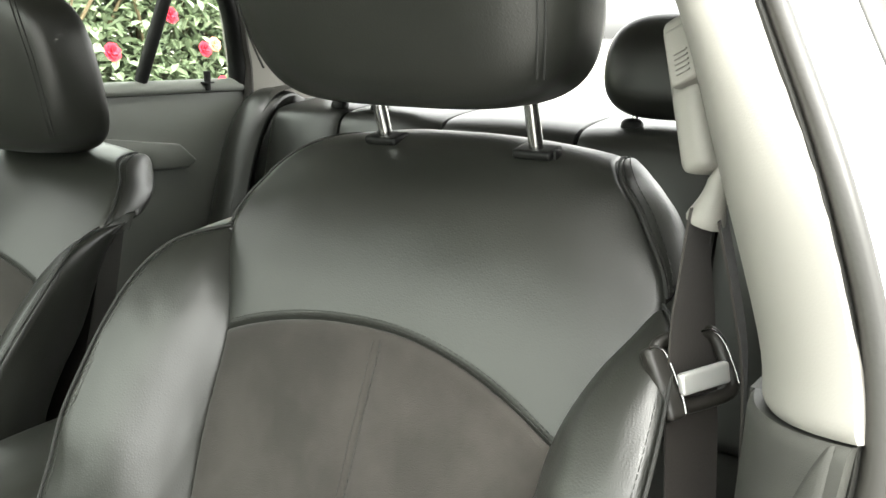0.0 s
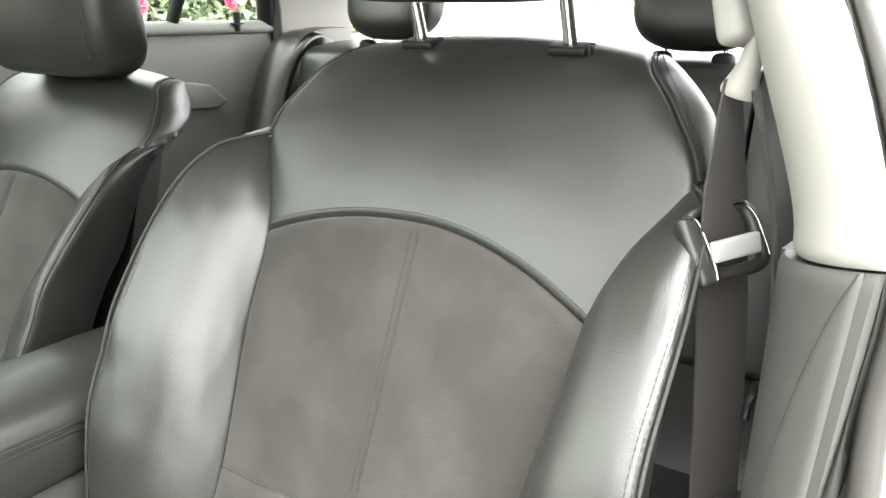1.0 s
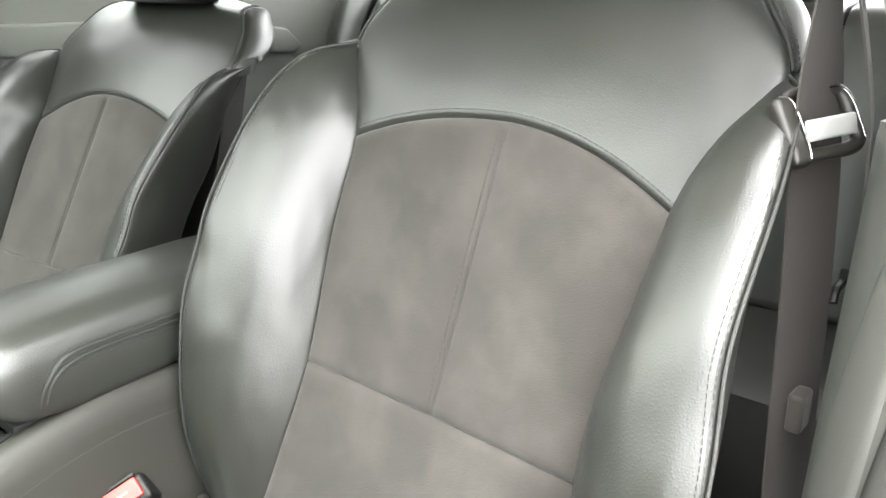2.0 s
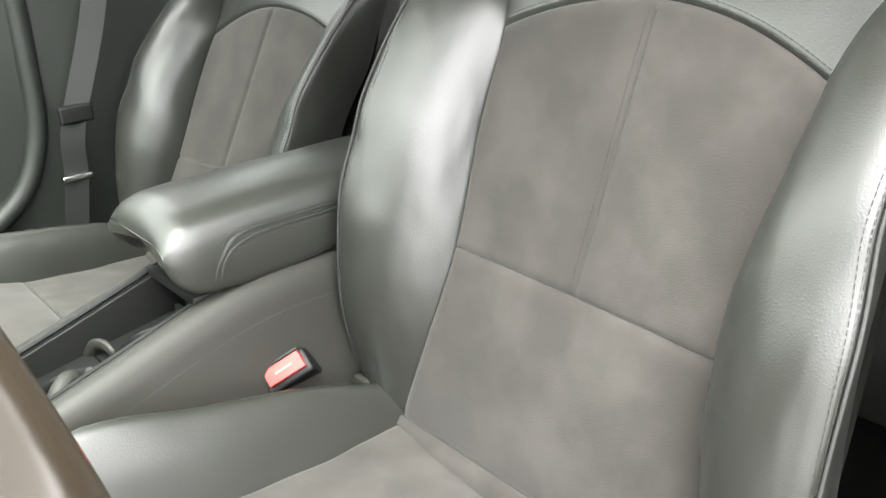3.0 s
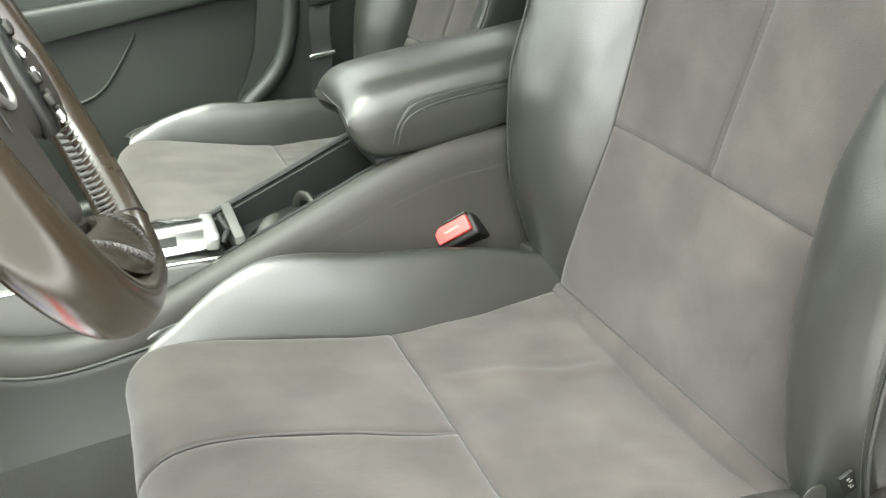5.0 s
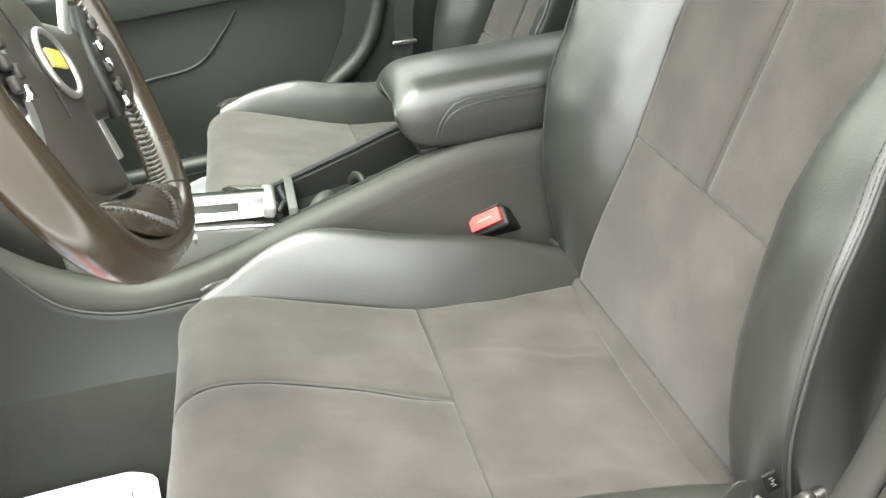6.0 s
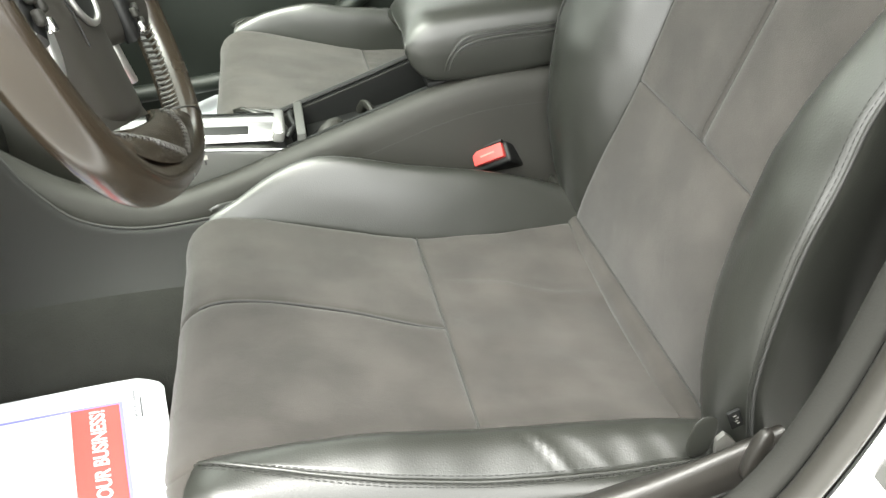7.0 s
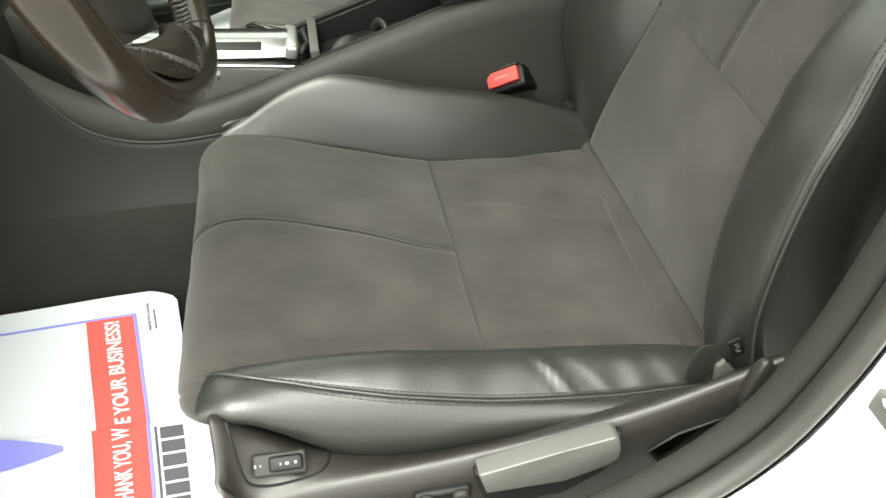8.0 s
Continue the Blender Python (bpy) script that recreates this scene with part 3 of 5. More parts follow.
def console_wall(s, y_top, y_low):
    """Side wall with a rounded rail along its top; s: -1 or 1."""
    rows = []
    for k in range(49):
        x, z = cr(RAIL, k / 48 * (len(RAIL) - 1))
        y = s * y_top
        rows.append([(x, s * (y_top - 0.028), z - 0.055), (x, s * (y_top - 0.027), z - 0.010), (x, s * (y_top - 0.020), z - 0.002), (x, s * (y_top - 0.010), z),
                     (x, s * (y_top - 0.001), z - 0.004), (x, s * (y_top + 0.006), z - 0.014), (x, s * (y_top + 0.010), z - 0.03),
                     (x, s * (y_top + 0.013), z - 0.06), (x, s * (y_top * 0.6 + y_low * 0.4 + 0.004), z * 0.5 + 0.27), (x, s * y_low, 0.505), (x, s * (y_low - 0.03), 0.505), (x, s * (y_top - 0.03), z - 0.10)])
    bm = bmesh.new()
    vs = grid(bm, rows, close_v=True)
    bm.faces.new(vs[0])
    bm.faces.new(vs[-1])
    return bm


part("side_wall", console_wall(-1, 0.078, 0.120), PLASTIC, console, angle=60)
part("side_wall", console_wall(1, 0.080, 0.118), PLASTIC, console, angle=60)
# long stitched-looking trim line on the far rail and a crease on the near side
part("trim_strip", tubed([(x, 0.056, z + 0.001) for x, z in (cr(RAIL, 4 + k / 20 * 3.4) for k in range(21))], 0.004, 8), TRAY, console)
part("seam_line", tubed(path([(-0.36, -0.0985, 0.632), (-0.46, -0.0985, 0.622), (-0.504, -0.0985, 0.616), (-0.594, -0.0985, 0.615), (-0.657, -0.0985, 0.635), (-0.692, -0.0975, 0.671), (-0.72, -0.0965, 0.722), (-0.75, -0.0955, 0.79)], 40), 0.0016, 8), THREAD, console)
part("seam_line", tubed([(x, -0.0885, z - 0.042) for x, z in (cr(RAIL, 2 + k / 20 * 4.0) for k in range(21))], 0.0009, 6), THREAD, console)
# lower side panel, from the seam down to the carpet
SEAM = [(-0.20, -0.101, 0.640), (-0.36, -0.101, 0.630), (-0.46, -0.100, 0.620), (-0.504, -0.100, 0.614), (-0.594, -0.100, 0.613), (-0.657, -0.100, 0.633), (-0.692, -0.099, 0.669), (-0.72, -0.098, 0.720), (-0.75, -0.097, 0.79)]
def lower_panel(a, b):
    p = cr(SEAM, a * 8)
    e = np.array((-0.20 - 0.80 * a, -0.150, 0.545 - 0.040 * a))
    m = np.array((p[0] * 0.6 + e[0] * 0.4, -0.112, p[2] * 0.5 + e[2] * 0.5))
    return p * (1 - b) ** 2 + m * 2 * b * (1 - b) + e * b * b
part("lower_panel", patch(lower_panel, 50, 30, edges="b", dip=0.002, thick=0.004, out=(0, -1, 0.2)), LOWERP, console)
# tray floor between the walls, stepping down from the armrest to the shifter
tray = bmesh.new()
rows = []
for k in range(21):
    x = -0.17 - 0.235 * k / 20
    z = 0.640 - 0.02 * k / 20
    rows.append([(x, y, z) for y in (-0.055, -0.03, 0.0, 0.03, 0.056)])
lo = [[(p[0], p[1], p[2] - 0.01) for p in r] for r in rows]
grid(tray, rows)
grid(tray, lo)
part("tray_floor", tray, TRAY, console)
part("tray_back", boxed((-0.175, 0, 0.69), (0.012, 0.108, 0.10), 0.003), TRAY, console)
for s in (-1, 1):
    def liner(a, b):
        x, z = cr(RAIL, 3.6 + 2.6 * b)
        return np.array((x, s * (0.0505 + 0.0005 * a), z - 0.002 - a * (z - 0.63)))
    part("tray_wall", patch(liner, 6, 24, edges="", thick=0.002, out=(0, -s, 0)), TRAY, console)


def cup_plate(x0, x1, cx, r, z):
    """A plate across the tray with one round opening and a rolled lip that drops into it."""
    n, half = 48, 0.0495
    rings = [[] for _ in range(5)]
    for k in range(n):
        th = 2 * math.pi * k / n
        c, q = math.cos(th), math.sin(th)
        reach = min((x1 - cx) / c if c > 1e-6 else (x0 - cx) / c if c < -1e-6 else 9, half / abs(q) if abs(q) > 1e-6 else 9)
        out = Vector((cx + reach * c, reach * q, 0))
        for ring, (f, dz) in zip(rings, ((1.0, -0.006), (1.0, 0.0), (0.0, 0.0), (-0.06, -0.003), (-0.10, -0.034))):
            rim_pt = Vector((cx + r * c, r * q, 0))
            p = rim_pt.lerp(out, f) if f >= 0 else Vector((cx + r * (1 + f) * c, r * (1 + f) * q, 0))
            ring.append((p.x, p.y, z + 0.16 * (p.x + 0.29) + dz))
    bm = bmesh.new()
    grid(bm, rings, close_v=True)
    return bm


plate = part("cup_holder", cup_plate(-0.292, -0.196, -0.243, 0.0385, 0.671), TRAY, console, "black cup holder opening")
plate2 = part("cup_holder", cup_plate(-0.372, -0.294, -0.334, 0.0345, 0.671), TRAY, console, "black cup holder opening")


def hook(pts, r, ob):
    part("cup_tab", tubed(path(pts, 14), r, 10, squash=1.5, taper=[0.8] + [1.0] * 11 + [0.9, 0.6]), PLASTIC, ob, "grey plastic cup tab")


hook([(-0.296, 0.046, 0.668), (-0.290, 0.034, 0.684), (-0.284, 0.018, 0.686), (-0.281, 0.006, 0.678)], 0.0050, plate)
hook([(-0.214, -0.046, 0.676), (-0.224, -0.032, 0.692), (-0.232, -0.018, 0.690)], 0.0050, plate)
hook([(-0.366, -0.040, 0.660), (-0.352, -0.034, 0.682), (-0.338, -0.026, 0.690), (-0.326, -0.022, 0.686)], 0.0052, plate2)
hook([(-0.306, -0.046, 0.662), (-0.312, -0.032, 0.682), (-0.318, -0.018, 0.684)], 0.0045, plate2)
part("bin_edge", boxed((-0.192, 0.0, 0.688), (0.006, 0.100, 0.010), 0.002), PLASTIC, console)
# thin bright lip on the far rail of the tray
part("tray_lip", tubed([(x, 0.0512, z - 0.005) for x, z in (cr(RAIL, 4 + k / 20 * 3.0) for k in range(21))], 0.0012, 6), PLASTIC, console)

# shifter plinth with bright trim
plinth = prism([(-0.392, 0.628), (-0.398, 0.662), (-0.43, 0.678), (-0.60, 0.700), (-0.66, 0.70), (-0.66, 0.60), (-0.45, 0.60)], "y", -0.052, 0.055, 0.008, 3)
shift = part("shifter_plinth", plinth, GREY, console, "grey plastic shifter plinth")
# rounded chrome bar along the shift gate, with its end cap and a bright lower line
def gate_bar(a, b):
    x = -0.60 + 0.188 * b
    th = math.pi * (0.02 + 0.70 * a)
    return np.array((x, -0.006 - 0.040 * math.cos(th) * (1.0 - 0.06 * b), 0.6930 - 0.10 * (x + 0.53) + 0.020 * math.sin(th)))
part("gate_bar", patch(gate_bar, 20, 24, edges="r", dip=0.002, thick=0.004, out=(0, -0.3, 1)), DARKCHROME, shift, "polished chrome gate bar")
# dark strip paints the bar's dark reflection band as colour
part("gate_reflection", boxed((-0.545, -0.034, 0.7072), (0.20, 0.013, 0.0026), 0.001, Euler((radians(38), radians(5.7), 0)).to_matrix()), TRAY, shift, "dark strip for the reflection in the gate bar")
part("gate_end", boxed((-0.409, -0.012, 0.690), (0.016, 0.072, 0.018), 0.005, Euler((0, radians(14), 0)).to_matrix(), 3), SATIN, shift, "satin silver gate end cap")
part("trim_band", tubed(path([(-0.66, -0.0515, 0.699), (-0.54, -0.0515, 0.690), (-0.45, -0.0515, 0.6795), (-0.408, -0.0505, 0.6735), (-0.398, -0.044, 0.672)], 40), 0.0015, 8), CHROME, shift, "bright chrome trim line")
part("boot_fold", tubed(path([(-0.399, -0.040, 0.684), (-0.391, -0.030, 0.690), (-0.388, -0.010, 0.684), (-0.392, 0.012, 0.692), (-0.390, 0.034, 0.686)], 20), 0.004, 10), TRAY, shift, "crumpled black gate gaiter")
part("divider", boxed((-0.380, 0.0, 0.668), (0.012, 0.108, 0.05), 0.003), GREY, console)
for ix in (-0.504, -0.521, -0.538, -0.554):
    part("icon_plate", boxed((ix, -0.0525, 0.6765), (0.007, 0.0012, 0.006), 0.0003), CREAM, shift)
    part("icon_stem", boxed((ix, -0.0525, 0.669), (0.002, 0.0012, 0.005), 0.0003), TRAY, shift)
settle(console)

# padded armrest lid
lid = thing("console_armrest", "black leather padded armrest lid on the console", "armrest", (-0.08, 0, 0.765))
ARM = [(-0.240, 0.786, 0.806), (-0.230, 0.766, 0.823), (-0.198, 0.744, 0.834), (-0.12, 0.744, 0.837), (-0.04, 0.752, 0.837), (0.06, 0.762, 0.838), (0.14, 0.768, 0.832)]


def arm_section(x, lo, hi, w):
    h = (hi - lo) / 0.092
    c = [(-w + 0.004, lo + 0.003 * h), (-w, lo + 0.012 * h), (-w - 0.002, (lo + hi) / 2 - 0.006 * h), (-w, hi - 0.030 * h), (-w + 0.009, hi - 0.012 * h), (-w + 0.028, hi - 0.002 * h), (0, hi + 0.003 * h), (w - 0.028, hi - 0.002 * h),
         (w - 0.009, hi - 0.012 * h), (w, hi - 0.030 * h), (w + 0.002, (lo + hi) / 2), (w - 0.002, lo + 0.006 * h), (0, lo)]
    return [(x, y, z) for y, z in c]


rows = []
for k in range(45):
    if k < 16:
        x = -0.242 + 0.050 * (1 - math.cos(k / 16 * math.pi / 2))
    else:
        x = -0.192 + 0.332 * (k - 16) / 28
    f = max(0.06, 1 - max(0.0, (-0.192 - x) / 0.050) ** 2.6) ** 0.5
    row = cr(ARM, 2 + max(0.0, (x + 0.198) / 0.0845))
    lo, hi = row[1], row[2]
    rows.append(arm_section(x, 0.797 + (lo - 0.797) * f, 0.797 + (hi - 0.797) * f, 0.078 * (0.86 + 0.14 * f)))
bm = bmesh.new()
vs = grid(bm, rows, close_v=True)
bm.faces.new(vs[0])
bm.faces.new(vs[-1])
bmesh.ops.subdivide_edges(bm, edges=bm.edges[:], cuts=1, use_grid_fill=True)
for v in bm.verts:
    # finger scoop under the nose
    k = max(0.0, 1 - ((v.co.y - 0.004) / 0.062) ** 4) * min(1.0, max(0.0, (0.806 - v.co.z) / 0.014)) * min(1.0, max(0.0, (-0.150 - v.co.x) / 0.04))
    v.co.x += 0.050 * k
    v.co.z += 0.016 * k
pad = part("pad", bm, LEATHER, lid, "black leather pad", angle=70)
pad.modifiers.new("round", "SUBSURF").levels = 1
pad.modifiers["round"].render_levels = 1
def arm_line(dz, dx):
    return path([(-0.196 + dx, -0.077, 0.762), (-0.186 + dx, -0.0795, 0.785)] + [(x + dx * (1 if k == 0 else 0), -0.0795, hi - dz) for k, (x, lo, hi) in enumerate([(-0.165, 0, 0.833)] + ARM[3:6])], 50)


for dz, dx in ((0.030, 0.0), (0.037, 0.006)):
    part("piping", tubed(arm_line(dz, dx), 0.0018, 6), LEATHER, lid)
sew([arm_line(0.0435, 0.012), arm_line(0.0262, -0.004)], part, lid)
part("latch", prism([(-0.212, 0.776), (-0.206, 0.784), (-0.180, 0.784), (-0.180, 0.748), (-0.196, 0.748)], "y", -0.046, 0.052, 0.003, 2), TRAY, lid, "black plastic lid latch")
part("latch_tab", boxed((-0.207, 0.004, 0.766), (0.006, 0.028, 0.020), 0.002, Euler((0, radians(28), 0)).to_matrix()), PLASTIC, lid)
part("hinge_plate", boxed((-0.19, 0.0, 0.738), (0.05, 0.12, 0.010), 0.002), TRAY, lid)
settle(lid)

# ---------------------------------------------------------------- belt buckles
def buckle(name, at, turn, label):
    b = thing(name, label, "buckle", at)
    long = Vector((0.563, -0.553, 0.614)).normalized()
    face = Vector((-0.58, -0.58, 0.57)).normalized()
    long = (long - face * long.dot(face)).normalized()
    short = long.cross(face).normalized()
    m = Matrix.Translation(at) @ Matrix((short, long, short.cross(long))).transposed().to_4x4()
    def put(nm, bm, mat, lab=""):
        bmesh.ops.transform(bm, matrix=m, verts=bm.verts)
        return part(nm, bm, mat, b, lab)
    put("housing", boxed((0.002, 0, -0.026), (0.028, 0.056, 0.050), 0.005, None, 3), TRAY, "black plastic housing")
    put("button", boxed((0.000, 0.001, 0.002), (0.019, 0.043, 0.010), 0.002), BUTTON, "red release button")
    put("mark", boxed((0.000, 0.001, 0.0072), (0.0022, 0.020, 0.0006), 0), BLUSH, "worn pale print")
    put("slot", boxed((-0.0125, 0, 0.001), (0.003, 0.046, 0.006), 0.001), TRAY)
    return settle(b)


buckle("belt_buckle", (-0.148, -0.104, 0.652), -55, "black seat belt buckle with red button between seat and console")
part_b = thing("belt_anchor", "black plastic seat hinge cover beside the cushion", "bracket", (-0.03, -0.125, 0.6))
part("cover", boxed((-0.045, -0.118, 0.598), (0.05, 0.03, 0.02), 0.006, Euler((0, radians(20), radians(10))).to_matrix(), 3), PLASTIC, part_b)
settle(part_b)

# ---------------------------------------------------------------- seat side shield with switches
shield = thing("seat_side_shield", "dark grey plastic seat side trim with heater switch and lever", "seat trim", (-0.25, -0.63, 0.45))
INNER = [(-0.490, 0.672), (-0.463, 0.642), (-0.419, 0.610), (-0.356, 0.591), (-0.309, 0.587), (-0.261, 0.589), (-0.213, 0.598), (-0.155, 0.606), (-0.101, 0.610), (-0.05, 0.630)]
LIP = [(-0.488, 0.640), (-0.470, 0.606), (-0.428, 0.607), (-0.360, 0.608), (-0.310, 0.611), (-0.262, 0.616), (-0.213, 0.623), (-0.155, 0.634), (-0.101, 0.650), (-0.05, 0.668)]
def shield_at(a, b):
    xi, zi = cr(INNER, b * 9)
    xl, zl = cr(LIP, b * 9)
    nose = math.exp(-b * 6)
    rows = [(xi + 0.004, -0.588, zi - 0.022), (xi, -0.604, zi - 0.008), (xi * 0.7 + xl * 0.3, -0.618, zi * 0.75 + zl * 0.25), (xl, -0.640, zl), (xl, -0.650, zl - 0.008), (xl + 0.004 + 0.012 * nose, -0.653, zl - 0.030), (xl + 0.012 + 0.030 * nose, -0.650, 0.52), (xl + 0.02 + 0.045 * nose, -0.640, 0.46)]
    return cr(rows, a * 7)
HOLE = [(-0.1541, 0.5909), (-0.1411, 0.5721), (-0.1276, 0.5805), (-0.0898, 0.6210), (-0.1316, 0.6081)]
def cut_hole(bm, outline, reach):
    """Cuts a convex outline of (x, z) through the faces that lie beyond y = reach."""
    mid = Vector((sum(q[0] for q in outline), 0, sum(q[1] for q in outline))) / len(outline)
    sides = []
    for k, (x, z) in enumerate(outline):
        x1, z1 = outline[(k + 1) % len(outline)]
        n = Vector((z1 - z, 0, x - x1)).normalized()
        at = Vector((x, 0, z))
        sides.append((at, n if (mid - at).dot(n) < 0 else -n))
    for at, n in sides:
        near = [f for f in bm.faces if f.calc_center_median().y < reach and (Vector((f.calc_center_median().x, 0, f.calc_center_median().z)) - mid).length < 0.065]
        geom = list({v for f in near for v in f.verts}) + list({e for f in near for e in f.edges}) + near
        bmesh.ops.bisect_plane(bm, geom=geom, plane_co=at, plane_no=n, dist=1e-6)
    gone = [f for f in bm.faces if f.calc_center_median().y < reach and all((f.calc_center_median() - at).dot(n) < 0 for at, n in sides)]
    bmesh.ops.delete(bm, geom=gone, context="FACES")
    return bm
part("panel", cut_hole(patch(shield_at, 40, 50, edges="b", dip=0.003, width=0.010, out=(0, -1, 0.3), thick=0.003), HOLE, -0.636), SHIELDP, shield, angle=60)
part("cut_out_rim", tubed([(x, -0.6530, z) for x, z in HOLE], 0.0016, 6, closed=True), TRAY, shield)
slant = Euler((radians(42), radians(2), 0)).to_matrix()
sw = part("switch_bezel", boxed((-0.447, -0.6305, 0.622), (0.041, 0.018, 0.006), 0.0028, slant, 3), PLASTIC, shield)
part("rocker", boxed((-0.442, -0.6325, 0.6242), (0.026, 0.012, 0.008), 0.003, slant, 3), TRAY, sw, "black heater rocker switch")
for dx, dy, w in ((-0.0185, 0.0, 0.0022), (-0.0145, 0.0, 0.0012), (0.001, 0.0012, 0.0015), (0.006, 0.0012, 0.0045), (0.0125, 0.0012, 0.003)):
    o = slant @ Vector((dx, 0, 0.0034 + dy * 3.2))
    part("mark", boxed(Vector((-0.447, -0.6305, 0.622)) + o, (w * 0.6, 0.0020, 0.0005), 0, slant), CREAM, sw, smooth=False)
part("frame_line", tubed(path([tuple(shield_at(a, b)) for a, b in [(0.22, 0.045), (0.30, 0.055), (0.37, 0.075), (0.405, 0.10), (0.41, 0.15), (0.41, 0.20), (0.39, 0.235), (0.34, 0.245), (0.25, 0.245)]], 60), 0.0013, 6), TRAY, shield)
part("lever", prism([(-0.298, 0.6163), (-0.2916, 0.5923), (-0.2287, 0.5913), (-0.1945, 0.6020), (-0.1865, 0.6080), (-0.1850, 0.6180), (-0.1872, 0.6330), (-0.1910, 0.6352), (-0.2308, 0.6284)], "y", -0.668, -0.651, 0.0016, 2), LEVERG, shield, "light grey plastic recline lever")
# nothing is hollowed here; a dark slab paints the shade below the lever
part("lever_shade", prism([(-0.300, 0.605), (-0.290, 0.556), (-0.225, 0.560), (-0.192, 0.580), (-0.182, 0.600), (-0.180, 0.625), (-0.230, 0.620)], "y", -0.6575, -0.648, 0.003, 3), LOWERP, shield, "dark slab for the shade under the lever")
part("power_switch", boxed((-0.325, -0.654, 0.583), (0.046, 0.010, 0.014), 0.004, None, 3), TRAY, shield)
for dx in (-0.014, 0.014):
    part("switch_cap", sellipsoid((0.007, 0.004, 0.0055), 0.8, 0.8, 12, 8, lambda q, dx=dx: q + Vector((-0.325 + dx, -0.660, 0.585))), PLASTIC, shield)
part("hinge_cap", sellipsoid((0.012, 0.0012, 0.022), 0.8, 0.9, 24, 12, lambda q: Euler((0, radians(10), 0)).to_matrix() @ q + Vector((-0.0975, -0.611, 0.638))), LEATHER, shield)
# pale piece stands in for a reflection-like patch by the hinge
part("bracket", prism([(-0.0855, 0.6170), (-0.0860, 0.6340), (-0.0793, 0.6406), (-0.0720, 0.6330), (-0.0660, 0.6240)], "y", -0.6150, -0.6095, 0.002), LEVERG, shield, "light grey piece for the pale reflection at the hinge")
part("recline_knob", sellipsoid((0.0075, 0.007, 0.025), 0.7, 0.7, 24, 14, lambda q: Euler((0, radians(14), 0)).to_matrix() @ q + Vector((-0.0770, -0.655, 0.658))), SHIELDP, shield, "brown black recline knob")
settle(shield)
tag = thing("seat_tag", "small black fabric tag with pale lettering on the seat side", "tag", (-0.079, -0.620, 0.667))
flag_turn = Euler((0, radians(-20), 0)).to_matrix()
part("flag", boxed((-0.0770, -0.620, 0.6620), (0.011, 0.003, 0.019), 0.001, flag_turn), TRAY, tag)
for k in range(4):
    part("lettering", boxed(Vector((-0.0765, -0.6217, 0.6625)) + flag_turn @ Vector((0.0006 * (-1) ** k, 0, -0.0045 + 0.003 * k)), (0.0028, 0.0006, 0.0011), 0, flag_turn), LEVERG, tag)
settle(tag)

# ---------------------------------------------------------------- steering wheel
HUB = Vector((-0.510, -0.4765, 1.030))
# the wheel is turned a little: its right dips towards the far door, its third axis points away from the driver
w_right = Vector((0.0308, 0.9506, -0.3087)).normalized()
w_up = Vector((-0.2834, 0.3045, 0.9094))
w_up = (w_up - w_right * w_up.dot(w_right)).normalized()
w_away = w_up.cross(w_right)
WM = Matrix.Translation(HUB) @ Matrix((w_right, w_up, w_away)).transposed().to_4x4()
wheel = thing("steering_wheel", "worn dark leather steering wheel with laced rim and silver spoke trim", "steering wheel", tuple(HUB))


def wput(nm, bm, mat, parent=wheel, lab="", angle=50):
    bmesh.ops.transform(bm, matrix=WM, verts=bm.verts)
    return part(nm, bm, mat, parent, lab, angle=angle)


RT = 0.0128


def rim_at(deg, r=0.0, z=0.0):
    """A point by the rim at an angle; r: inwards from the middle of the grip, z: away from the driver. The bottom is flattened."""
    a = radians(deg)
    low_by = radians((deg + 90 + 180) % 360 - 180)
    rad = 0.1930 - 0.040 * math.exp(-(low_by / 0.75) ** 2) - r
    return Vector((rad * math.cos(a), rad * math.sin(a), z))


def rim_body():
    rows = []
    for k in range(144):
        rows.append([rim_at(2.5 * k, RT * math.cos(2 * math.pi * q / 24), 1.15 * RT * math.sin(2 * math.pi * q / 24)) for q in range(24)])
    bm = bmesh.new()
    grid(bm, rows, close_u=True, close_v=True)
    return bm


rim = wput("rim", rim_body(), WHEEL, angle=80)


def lacing(a0, a1, n):
    """Crossed lacing on the inner side of the rim."""
    bm = bmesh.new()
    step = (a1 - a0) / n
    for k in range(n):
        d = a0 + step * k
        for s in (-1, 1):
            tube(bm, [rim_at(d + 0.55 * step, RT * 0.90, 0.003 + s * RT * 0.50), rim_at(d + 0.25 * step, RT * 1.01, 0.003 + s * RT * 0.26), rim_at(d, RT * 1.05, 0.003 - s * 0.0006)], 0.0010, 5)
    return bm


for a0, a1, n in ((-45, 34, 44), (146, 225, 44)):
    wput("lacing", lacing(a0, a1, n), LACE, rim, "crossed dark lacing")["kind"] = "stuff"
for a in (-45, 34, 146):
    wput("seam", tubed([rim_at(a, RT * 1.012 * math.cos(q * math.pi / 12), 1.165 * RT * math.sin(q * math.pi / 12)) for q in range(24)], 0.0007, 5, closed=True), TRAY, rim)


def hub_face(a, b):
    """Slightly domed airbag cover, narrower below."""
    u, v = 2 * a - 1, b
    half = 0.082 - 0.016 * (1 - v) - 0.012 * max(0.0, v - 0.8) / 0.2
    x = half * u
    y = -0.111 + 0.150 * v + 0.006 * u * u * (1 - v) - 0.014 * u * u * v
    return np.array((x, y, 0.003 + 0.014 * abs(u) ** 3.5 + 0.010 * max(0.0, 2 * v - 1) ** 4))


hub = wput("airbag_cover", patch(hub_face, 36, 36, out=(0, 0, -1), dip=0.004, width=0.006, thick=0.030), HUBP, lab="dark brown grey airbag cover")


